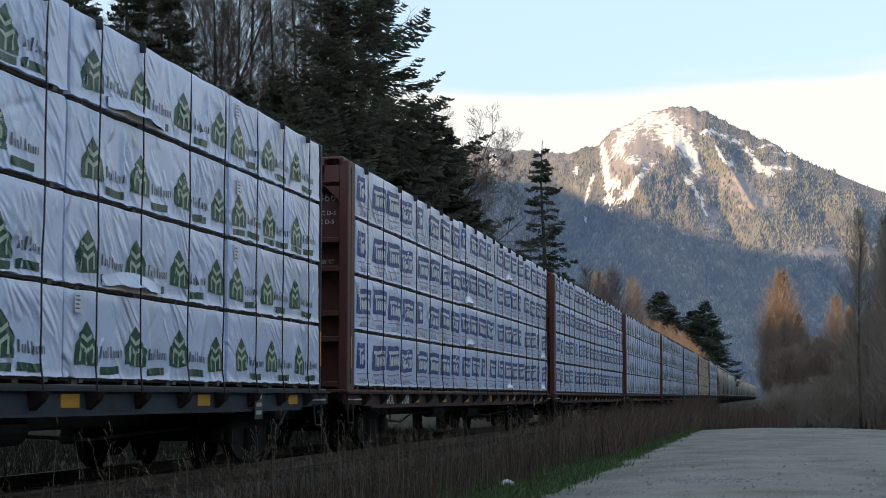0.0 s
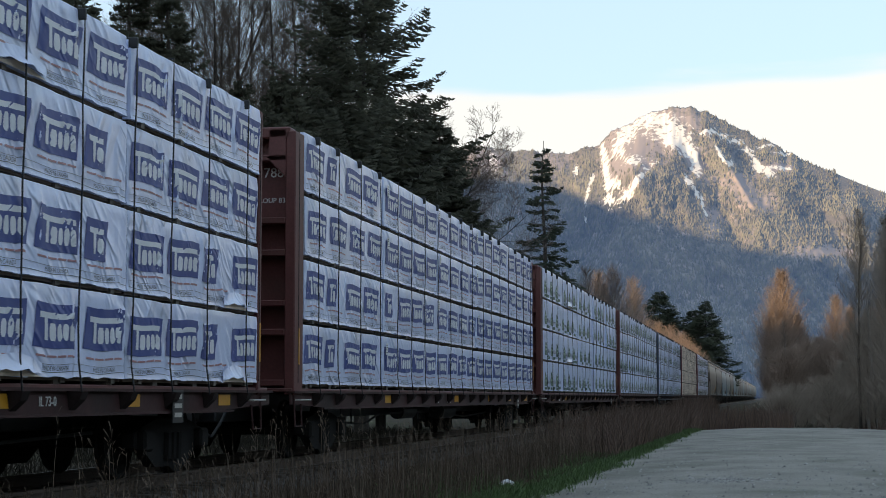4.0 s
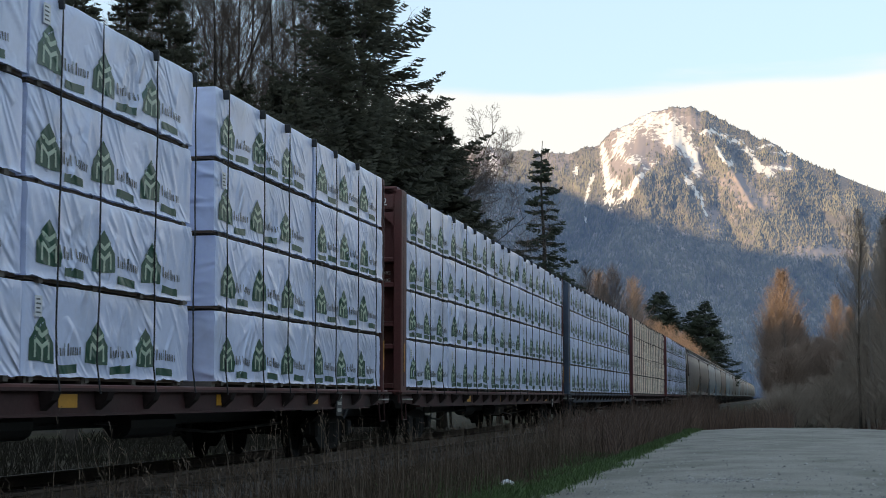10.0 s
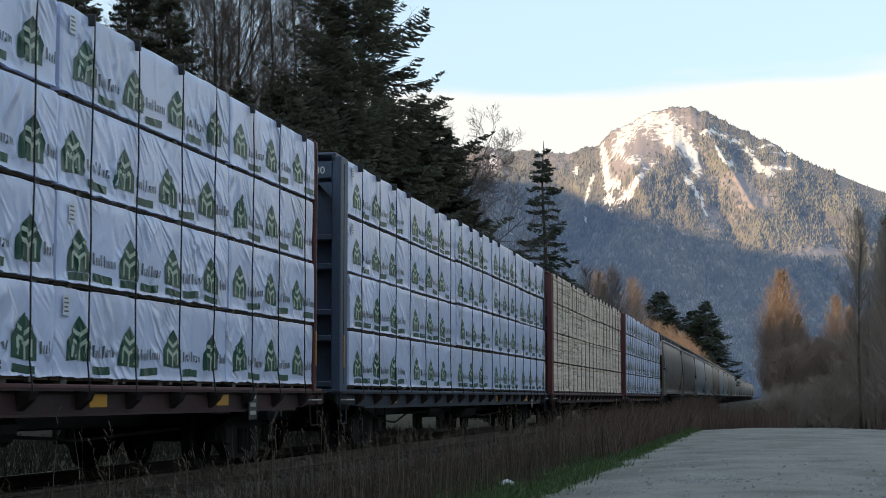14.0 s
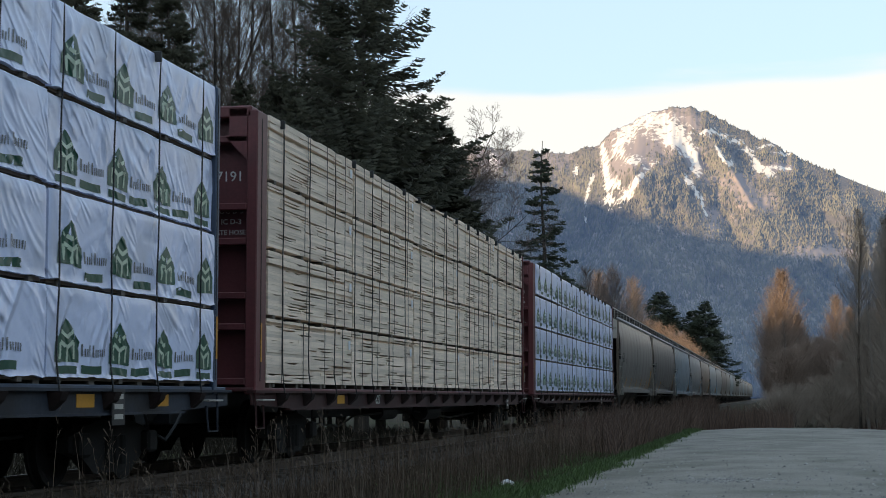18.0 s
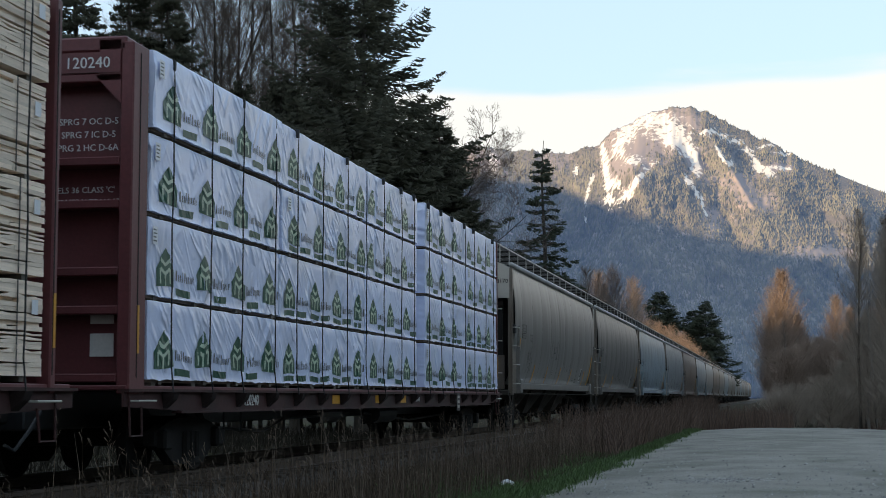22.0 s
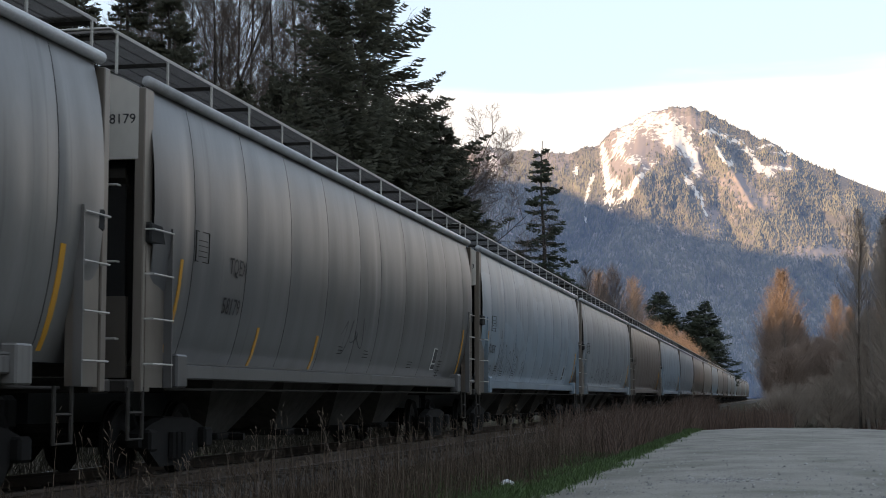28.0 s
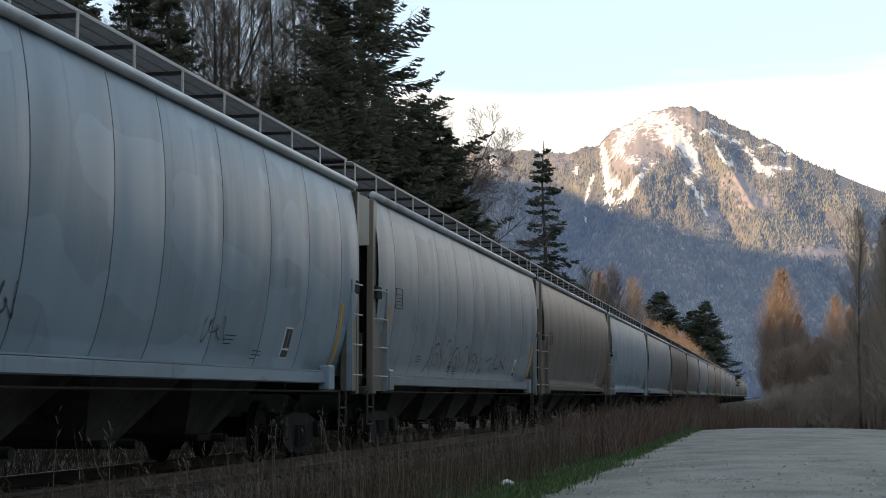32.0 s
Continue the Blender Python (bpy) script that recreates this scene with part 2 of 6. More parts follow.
PALE_BARK = material("pale_bark", (0.22, 0.20, 0.18), 0.85, vary=0.35, stretch=(3, 3, 1), bump=0.4)
NEEDLE = material("dark_green_needles", (0.080, 0.081, 0.058), 0.8, spec=0.12, vary=0.4, scale=0.5, fine=3)
NEEDLE_FAR = material("green_needles", (0.064, 0.074, 0.052), 0.8, spec=0.12, vary=0.4, scale=0.5, fine=3)
TWIG = material("grey_brown_twigs", (0.125, 0.095, 0.078), 0.85, vary=0.3)
RED_TWIG = material("reddish_alder_twigs", (0.25, 0.182, 0.14), 0.8, vary=0.3)
PALE_TWIG = material("pale_brown_twigs", (0.26, 0.21, 0.168), 0.85, vary=0.3)
# Olive grass coloured very dark, in place of shade from train and trees.
FAR_GRASS = material("shaded_olive_grass", (0.021, 0.018, 0.013), 0.9, spec=0.1, vary=0.35)
STALK = material("bleached_weed_stalks", (0.16, 0.12, 0.088), 0.85, vary=0.3)
LITTER = material("white_plastic_bag", (0.75, 0.75, 0.76), 0.45, vary=0.1)


# ---- mesh building ----
class Shape:
    """Vertices and faces gathered from simple solids."""

    def __init__(self):
        self.v, self.f = [], []

    def add(self, verts, faces, m=None):
        k = len(self.v)
        self.v += [tuple(m @ Vector(p)) for p in verts] if m else [tuple(p) for p in verts]
        self.f += [tuple(i + k for i in q) for q in faces]
        return self

    def box(self, x0, x1, y0, y1, z0, z1, c=0.0, m=None):
        """A box, with chamfered edges where c is given."""
        if not c:
            vs = [(x, y, z) for x in (x0, x1) for y in (y0, y1) for z in (z0, z1)]
            return self.add(vs, [(0, 1, 3, 2), (4, 6, 7, 5), (0, 4, 5, 1), (2, 3, 7, 6), (0, 2, 6, 4), (1, 5, 7, 3)], m)
        lim = ((x0, x1), (y0, y1), (z0, z1))
        vs, idx = [], {}
        for i in range(8):
            s = (i >> 2 & 1, i >> 1 & 1, i & 1)
            for a in range(3):
                p = [lim[k][s[k]] + (0 if k == a else (c if s[k] == 0 else -c)) for k in range(3)]
                idx[i, a] = len(vs)
                vs.append(p)
        fs = []
        for a in range(3):
            o1, o2 = [k for k in range(3) if k != a]
            for side in (0, 1):
                ring = []
                for q1, q2 in ((0, 0), (1, 0), (1, 1), (0, 1)):
                    s = [0, 0, 0]
                    s[a], s[o1], s[o2] = side, q1, q2
                    ring.append(idx[s[0] * 4 + s[1] * 2 + s[2], a])
                fs.append(tuple(ring))
            for q1 in (0, 1):
                for q2 in (0, 1):
                    s = [0, 0, 0]
                    s[o1], s[o2] = q1, q2
                    i = s[0] * 4 + s[1] * 2 + s[2]
                    s[a] = 1
                    j = s[0] * 4 + s[1] * 2 + s[2]
                    fs.append((idx[i, o1], idx[j, o1], idx[j, o2], idx[i, o2]))
        for i in range(8):
            fs.append((idx[i, 0], idx[i, 1], idx[i, 2]))
        return self.add(vs, fs, m)

    def tube(self, p, q, r0, r1=None, n=8, caps=True):
        p, q = Vector(p), Vector(q)
        r1 = r0 if r1 is None else r1
        d = (q - p).normalized()
        a = d.orthogonal().normalized()
        b = d.cross(a)
        ring = [(math.cos(2 * math.pi * i / n), math.sin(2 * math.pi * i / n)) for i in range(n)]
        vs = [p + r0 * (c * a + s * b) for c, s in ring] + [q + r1 * (c * a + s * b) for c, s in ring]
        fs = [(i, (i + 1) % n, n + (i + 1) % n, n + i) for i in range(n)]
        if caps:
            fs += [tuple(range(n - 1, -1, -1)), tuple(range(n, 2 * n))]
        return self.add(vs, fs)

    def path(self, pts, r, n=6):
        """One bent rod through the points."""
        pts = [Vector(p) for p in pts]
        k0, last = len(self.v), len(pts) - 1
        a = None
        for i, p in enumerate(pts):
            d = (pts[min(last, i + 1)] - pts[max(0, i - 1)]).normalized()
            a = d.orthogonal().normalized() if a is None else (a - d * a.dot(d)).normalized()
            b = d.cross(a)
            self.v += [tuple(p + r * (math.cos(6.2832 * j / n) * a + math.sin(6.2832 * j / n) * b)) for j in range(n)]
        for i in range(last):
            k = k0 + i * n
            self.f += [(k + j, k + (j + 1) % n, k + n + (j + 1) % n, k + n + j) for j in range(n)]
        self.f += [tuple(range(k0 + n - 1, k0 - 1, -1)), tuple(range(k0 + last * n, k0 + last * n + n))]
        return self

    def prism(self, outline, y0, y1):
        """An outline of (x, z) drawn out along y."""
        n = len(outline)
        vs = [(x, y0, z) for x, z in outline] + [(x, y1, z) for x, z in outline]
        fs = [(i, (i + 1) % n, n + (i + 1) % n, n + i) for i in range(n)]
        return self.add(vs, fs + [tuple(range(n - 1, -1, -1)), tuple(range(n, 2 * n))])

    def plate(self, outline, x0, x1):
        """An outline of (y, z) drawn out along x."""
        n = len(outline)
        vs = [(x0, y, z) for y, z in outline] + [(x1, y, z) for y, z in outline]
        fs = [(i, (i + 1) % n, n + (i + 1) % n, n + i) for i in range(n)]
        return self.add(vs, fs + [tuple(range(n - 1, -1, -1)), tuple(range(n, 2 * n))])

    def mesh(self, name, mat, smooth=False, fix=True):
        me = bpy.data.meshes.new(name)
        me.from_pydata(self.v, [], self.f)
        me.materials.append(mat)
        if fix:
            bm = bmesh.new()
            bm.from_mesh(me)
            bmesh.ops.recalc_face_normals(bm, faces=bm.faces)
            bm.to_mesh(me)
            bm.free()
        if smooth:
            me.polygons.foreach_set("use_smooth", [True] * len(me.polygons))
        me.update()
        return me


def part(name, shape, mat, parent, label="", smooth=False, fix=True, at=(0, 0, 0)):
    """One mesh object under a thing or a part; shape may be a mesh that is shared."""
    me = shape if isinstance(shape, bpy.types.Mesh) else shape.mesh(name, mat, smooth, fix)
    ob = new(name, me)
    ob.parent = parent
    ob.location = at
    return tagged(ob, label) if label else ob


def thing(name, label, category, m, group="", kind="", data=None):
    ob = tagged(new(name, data), label, category, group, kind)
    ob.matrix_basis = m
    return ob


def letters(body, size, mat):
    """Stencilled characters as a thin mesh that faces +x and reads along +y."""
    cu = bpy.data.curves.new("stencil", "FONT")
    cu.body, cu.size, cu.extrude, cu.align_x, cu.align_y, cu.resolution_u = body, size, 0.003, "CENTER", "CENTER", 2
    ob = bpy.data.objects.new("stencil", cu)
    scene.collection.objects.link(ob)
    dg = bpy.context.evaluated_depsgraph_get()
    me = bpy.data.meshes.new_from_object(ob.evaluated_get(dg))
    me.transform(Matrix(((0, 0, 1, 0), (1, 0, 0, 0), (0, 1, 0, 0), (0, 0, 0, 1))))
    me.materials.clear()
    me.materials.append(mat)
    bpy.data.objects.remove(ob)
    bpy.data.curves.remove(cu)
    return me


# ---- ground, road, track ----
def lerp(x, *knots):
    return float(np.interp(x, [k[0] for k in knots], [k[1] for k in knots]))


def ground_z(x, y):
    """The lie of the land: road, verge, track bed, forest floor."""
    z = lerp(x, (-60, -0.2), (-14, -0.55), (-10.6, -0.75), (-9.9, -0.26), (-5.95, -0.26), (-5.3, -0.5), (-4.6, -0.62), (-3.9, -0.64), (6.4, -0.64), (8.2, -0.5), (60, 0.3))
    if x > -5:
        z -= lerp(y, (76, 0), (84, 0.22), (110, 1.0), (160, 1.1), (400, 0.8), (2000, 0))
    if y > 300:
        z = lerp(y, (300, z), (900, -1.5))
    if -4.3 < x < 6.6:
        z += 0.15 * max(0, 1 - ((x - 1.2) / 4.9) ** 2)
        z += 0.018 * noise.noise(Vector((x * 0.5, y * 0.12, 2.0)))
    elif x > -5 or x < -10.6:
        z += 0.10 * noise.noise(Vector((x * 0.4, y * 0.3, 0.0)))
    return z


def span(*stops):
    out = []
    for (a, n), (b, _) in zip(stops, stops[1:]):
        out += [a + (b - a) * i / n for i in range(n)]
    return out + [stops[-1][0]]


def sheet(xs, ys, height):
    s = Shape()
    s.v = [(x, y, height(x, y)) for y in ys for x in xs]
    n = len(xs)
    s.f = [(j * n + i, j * n + i + 1, j * n + n + i + 1, j * n + n + i) for j in range(len(ys) - 1) for i in range(n - 1)]
    return s


gx = span((-4500, 8), (-300, 8), (-60, 12), (-14, 8), (-10.6, 3), (-9.9, 4), (-5.95, 4), (-4.4, 24), (7.0, 6), (14, 10), (60, 8), (300, 8), (4500, 0))
gy = span((-3000, 6), (-200, 6), (-20, 8), (14, 80), (90, 30), (200, 12), (400, 10), (1200, 8), (4800, 0))
ground = thing("ground", "dark forest soil with moss and dead grass", "ground", pose(0, 0, 0), kind="structure",
               data=sheet(gx, gy, lambda x, y: ground_z(x, y) - (0.05 if -4.1 < x < 6.2 and 0 < y < 130 else 0)).mesh("ground", GROUND, True))


def road_edge(y, side):
    w = 0.35 * noise.noise(Vector((y * 0.11, side * 9.0, 4.0))) + 0.12 * noise.noise(Vector((y * 0.9, side * 5.0, 1.0)))
    return (6.0 if side > 0 else -3.75) + w


rs = Shape()
ry = span((2, 160), (90, 30), (128, 0))
for y in ry:
    a, b = road_edge(y, -1), road_edge(y, 1)
    for i in range(25):
        x = a + (b - a) * i / 24
        rs.v.append((x, y, ground_z(x, y) + 0.012 - (0.05 if i in (0, 24) else 0) + 0.003 * noise.noise(Vector((x * 2.2, y * 1.4, 7)))))
rs.f = [(j * 25 + i, j * 25 + i + 1, j * 25 + 26 + i, j * 25 + 25 + i) for j in range(len(ry) - 1) for i in range(24)]
road = thing("road", "worn grey gravel road with loose stones and damp patches", "road", pose(0, 0, 0), kind="structure", data=rs.mesh("road", ROAD, True))

rng = np.random.default_rng(4)
peb = Shape()
for _ in range(6500):
    y = 22 + 60 * rng.random() ** 1.6
    x = rng.uniform(-3.6, 5.6)
    r = rng.uniform(0.006, 0.016) * (2.2 if rng.random() < 0.06 else 1)
    z = ground_z(x, y) + 0.014
    a = rng.uniform(0, 6.3)
    pts = [(x + r * math.cos(a + k * 1.57) * rng.uniform(0.7, 1.3), y + r * math.sin(a + k * 1.57), z - 0.004) for k in range(4)]
    peb.add(pts + [(x, y, z + r * 0.8)], [(0, 1, 4), (1, 2, 4), (2, 3, 4), (3, 0, 4)])
for _ in range(260):
    y, x, r = 22.5 + 16 * rng.random() ** 1.4, rng.uniform(-3.3, 3.1), rng.uniform(0.018, 0.05)
    z, a = ground_z(x, y) + 0.012, rng.uniform(0, 6.3)
    pts = [(x + r * math.cos(a + k * 1.05) * rng.uniform(0.7, 1.3), y + r * math.sin(a + k * 1.05), z - 0.01) for k in range(6)]
    peb.add(pts + [(x + rng.uniform(-0.3, 0.3) * r, y, z + r * rng.uniform(0.5, 0.9))], [(k, (k + 1) % 6, 6) for k in range(6)])
for _ in range(420):
    y, x, r = rng.normal(28.2, 0.5), rng.normal(-0.9, 0.5), rng.uniform(0.012, 0.04)
    z, a = ground_z(x, y) + 0.012, rng.uniform(0, 6.3)
    pts = [(x + r * math.cos(a + k * 1.05) * rng.uniform(0.7, 1.3), y + r * math.sin(a + k * 1.05), z - 0.01) for k in range(6)]
    peb.add(pts + [(x + rng.uniform(-0.3, 0.3) * r, y, z + r * rng.uniform(0.4, 0.8))], [(k, (k + 1) % 6, 6) for k in range(6)])
thing("loose_gravel", "small loose grey stones scattered on the gravel road", "gravel", pose(0, 0, 0), kind="stuff", data=peb.mesh("loose_gravel", STONE, fix=False))

bed = Shape()
by = span((-40, 20), (10, 110), (70, 30), (200, 20), (760, 0))
prof = ((-2.55, -0.62), (-1.9, -0.24), (-0.9, -0.17), (0, -0.16), (0.9, -0.17), (1.75, -0.22), (2.1, -0.4), (2.5, -0.62))
for y in by:
    for x, z in prof:
        bed.v.append((TRACK + x, y, z + 0.03 * noise.noise(Vector((x * 3, y * 2.1, 3)))))
n = len(prof)
bed.f = [(j * n + i, j * n + i + 1, j * n + n + i + 1, j * n + n + i) for j in range(len(by) - 1) for i in range(n - 1)]
track = thing("railway_track", "straight single railway track on dark dirty ballast", "railway track", pose(0, 0, 0), kind="structure", data=bed.mesh("track_bed", BALLAST, True))
rail_outline = [(-0.07, -0.17), (0.07, -0.17), (0.07, -0.155), (0.012, -0.13), (0.012, -0.045), (0.036, -0.035), (0.036, -0.004),
                (0.028, 0.0), (-0.028, 0.0), (-0.036, -0.004), (-0.036, -0.035), (-0.012, -0.045), (-0.012, -0.13), (-0.07, -0.155)]
for off in (-0.7535, 0.7535):
    part("rail", Shape().prism([(TRACK + off + x, z) for x, z in rail_outline], -40, 760), RAIL, track)
tie_mesh = Shape().box(-1.3, 1.3, -0.11, 0.11, -0.3, -0.145, 0.012).mesh("tie", TIE)
for i in range(200):
    o = part("tie", tie_mesh, TIE, track, at=(TRACK + 0.03 * math.sin(i * 7.1), 8 + i * 0.52, 0))
    o.rotation_euler.z = 0.01 * math.sin(i * 3.7)
st = Shape()
for _ in range(9000):
    y = 11 + 50 * rng.random() ** 1.4
    x = rng.uniform(-1.5, 2.3)
    z = lerp(x, (-2, -0.25), (0, -0.16), (1.75, -0.22), (2.1, -0.4), (2.5, -0.62)) + 0.01
    r = rng.uniform(0.015, 0.04)
    a = rng.uniform(0, 6.3)
    pts = [(TRACK + x + r * math.cos(a + k * 1.57) * rng.uniform(0.7, 1.3), y + r * math.sin(a + k * 1.57), z - 0.01) for k in range(4)]
    st.add(pts + [(TRACK + x, y, z + r * 0.8)], [(0, 1, 4), (1, 2, 4), (2, 3, 4), (3, 0, 4)])
part("ballast_stones", st, BALLAST, track, fix=False)["kind"] = "stuff"

# ---- mountains ----
SKYLINE = ((-420, 230), (500, 262), (760, 256), (842, 247), (925, 255), (1008, 267), (1045, 253), (1067, 246), (1100, 219), (1140, 200), (1175, 191), (1210, 186), (1240, 187),
           (1258, 193), (1275, 207), (1320, 228), (1400, 272), (1440, 293), (1500, 322), (1568, 350), (1700, 410), (1980, 520))


def ridge_row(px):
    """Apparent height of the skyline over the horizon, as a tangent."""
    return (703 - lerp(px, *SKYLINE)) / 2925


# Bluish emission given to the far slopes in place of haze in the air.
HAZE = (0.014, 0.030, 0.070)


def mountain_material(name, trees=False):
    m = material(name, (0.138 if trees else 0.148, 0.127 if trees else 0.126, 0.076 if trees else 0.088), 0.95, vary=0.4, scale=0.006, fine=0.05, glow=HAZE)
    if trees:
        return m
    n, l = m.node_tree.nodes, m.node_tree.links
    b = n["Principled BSDF"]
    base = b.inputs["Base Color"].links[0].from_socket
    for attr, col in (("rock", (0.25, 0.20, 0.16, 1)), ("snow", (0.64, 0.585, 0.50, 1))):
        at, mx, ns, ma, rr = n.new("ShaderNodeAttribute"), n.new("ShaderNodeMix"), n.new("ShaderNodeTexNoise"), n.new("ShaderNodeMath"), n.new("ShaderNodeMapRange")
        at.attribute_name = attr
        tc, mp = n.new("ShaderNodeTexCoord"), n.new("ShaderNodeMapping")
        mp.inputs["Scale"].default_value = (1.0, 0.5, 0.4)
        l.new(tc.outputs["Object"], mp.inputs[0])
        l.new(mp.outputs[0], ns.inputs["Vector"])
        ns.inputs["Scale"].default_value, ns.inputs["Detail"].default_value = (0.03 if attr == "rock" else 0.085), 12.0
        ns.inputs["Roughness"].default_value = 0.65
        ma.operation = "MULTIPLY_ADD"
        ma.inputs[1].default_value = 2.6 if attr == "rock" else 5.6
        l.new(ns.outputs[0], ma.inputs[0])
        l.new(at.outputs["Fac"], ma.inputs[2])
        rr.inputs["From Min"].default_value, rr.inputs["From Max"].default_value = (1.56, 1.8) if attr == "rock" else (3.34, 3.6)
        l.new(ma.outputs[0], rr.inputs["Value"])
        mx.data_type = "RGBA"
        mx.inputs[7].default_value = col
        l.new(rr.outputs[0], mx.inputs[0])
        l.new(base, mx.inputs[6])
        base = mx.outputs[2]
    l.new(base, b.inputs["Base Color"])
    return m


def hill_point(px, w, rough=1.0):
    """A point of the mountain: px sets the bearing, w runs from the skyline (0) to the foot (1)."""
    q = (1370 - px) / 2950
    e = ridge_row(px)
    big = noise.fractal(Vector((q * 16, w * 2.2, 0.3)), 0.9, 2.1, 5)
    spur = 1 - abs(noise.noise(Vector((q * 22 + w * 1.1, w * 1.6, 5.0)))) * 2
    r = 4350 - 1500 * w + rough * (150 * big - 130 * spur) * min(1, w * 5 + 0.12)
    jag = 0.0022 * noise.fractal(Vector((q * 130, 1.7, 0.0)), 0.8, 2.0, 4) * max(0, 1 - w * 6)
    z = r * (e * (1 - w) + jag) - 3 * w
    return Vector((-r * q, r, z)) + Vector((0, 0, 0.9))


# patches of snow and bare rock: bearing, height, half width, half height, lean
SNOW = ((1185, 222, 34, 20, 0.3), (1205, 246, 20, 16, 0.3), (1170, 204, 26, 8, 0), (1226, 266, 13, 22, 0.4), (1240, 292, 7, 22, 0.2), (1115, 230, 18, 24, -0.3), (1100, 256, 9, 18, -0.2), (1145, 208, 12, 8, 0),
        (1135, 315, 9, 30, -1.0), (1116, 346, 10, 13, -0.6), (1079, 310, 7, 46, 0.1), (1095, 322, 9, 12, 0), (1125, 280, 18, 9, 0), (1074, 265, 5, 20, 0.2), (1085, 352, 14, 7, 0),
        (1052, 312, 4, 15, -0.3), (1043, 342, 4, 18, -0.2), (1041, 384, 3, 8, 0), (1023, 296, 5, 9, 0), (1226, 320, 6, 15, 0.5), (1241, 342, 5, 10, 0.3), (1250, 358, 3, 14, 0.1), (1256, 377, 3, 8, 0.2),
        (1281, 270, 5, 16, 0.5), (1300, 290, 11, 7, 0.5), (1262, 232, 14, 6, 0), (1310, 250, 18, 5, 1.2), (1330, 266, 13, 5, 1.5), (1345, 286, 7, 16, 0.6), (1352, 301, 13, 8, 0.8), (1371, 312, 10, 7, 0.5),
        (1386, 301, 20, 4, 1.5), (1400, 276, 20, 3, 1.5), (1365, 262, 18, 3, 1.7), (1286, 240, 13, 4, 1.0), (870, 275, 9, 22, 0), (800, 300, 14, 16, 0))
ROCK = ((1160, 250, 60, 45, 0), (1105, 275, 40, 55, 0), (1235, 216, 13, 12, 0.6), (1240, 280, 16, 40, 0.2), (1310, 318, 44, 16, 0.3), (1325, 345, 20, 26, 0.4), (1390, 302, 34, 14, 0.8), (1360, 362, 30, 18, 0), (1440, 448, 50, 14, 0.5),
        (1270, 395, 16, 40, 0), (1480, 452, 40, 8, 0), (985, 280, 24, 22, 0), (850, 280, 36, 26, 0), (1180, 203, 60, 12, 0))


def blobs(spots, px, py):
    return sum(math.exp(-((px - a - k * (py - b)) / c) ** 2 - ((py - b) / d) ** 2) for a, b, c, d, k in spots)


ms = Shape()
cols, rows = span((-420, 60), (700, 30), (1010, 190), (1460, 20), (1980, 0)), [(j / 150) ** 1.15 for j in range(151)]
snow, rock = [], []
for w in rows:
    for px in cols:
        ms.v.append(tuple(hill_point(px, w)))
        py = 703 - 2925 * ridge_row(px) * (1 - w)
        deep = blobs(SNOW, px, py)
        snow.append(min(1.15, 1.25 * deep) if deep > 0.1 else -1.5)
        rock.append(min(1.0, 0.6 * blobs(ROCK, px, py) + 0.10))
n = len(cols)
ms.f = [(j * n + i, j * n + n + i, j * n + n + i + 1, j * n + i + 1) for j in range(len(rows) - 1) for i in range(n - 1)]
back = len(ms.v)
for px in cols:
    p = hill_point(px, 0)
    ms.v.append((p.x * 1.06, 4720, -5))
    snow.append(0), rock.append(0)
ms.f += [(i, i + 1, back + i + 1, back + i) for i in range(n - 1)]
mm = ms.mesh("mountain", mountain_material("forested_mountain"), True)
for nm, vals in (("snow", snow), ("rock", rock)):
    mm.attributes.new(nm, "FLOAT", "POINT").data.foreach_set("value", vals)
mountain = thing("mountain", "distant forested mountain with snow patches near its rounded summit", "mountain", pose(0, 0, 0), kind="structure", data=mm)

fs = Shape()
for _ in range(52000):
    px, w = rng.uniform(760, 1600), rng.random() ** 1.2 * 0.99
    py = 703 - 2925 * ridge_row(px) * (1 - w)
    if rng.random() < 1.3 * blobs(SNOW, px, py) + 0.75 * blobs(ROCK, px, py):
        continue
    if py < 225 and 1090 < px < 1250 and rng.random() < 0.6:
        continue
    p = hill_point(px, w)
    h = rng.uniform(4, 10) * (0.7 if w < 0.05 else 1)
    r = h * rng.uniform(0.3, 0.5)
    a = rng.uniform(0, 2)
    ring = [(p.x + r * math.cos(a + k * 2.094), p.y + r * math.sin(a + k * 2.094), p.z - 3) for k in range(3)]
    fs.add(ring + [(p.x, p.y, p.z + h)], [(0, 1, 3), (1, 2, 3), (2, 0, 3)])
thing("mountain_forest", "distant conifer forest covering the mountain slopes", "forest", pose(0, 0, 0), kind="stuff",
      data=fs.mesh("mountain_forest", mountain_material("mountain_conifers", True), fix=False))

# unseen hills on the sun's side, crests fitted to keep the valley floor in shade
SIDEWAYS, SUNWARD = Vector((0.835, -0.55, 0)), Vector((-0.55, -0.835, 0))
hs_ = Shape()
ss = span((-4200, 40), (-2700, 50), (-1700, 40), (-500, 50), (-100, 20), (-40, 20), (700, 12), (3000, 0))
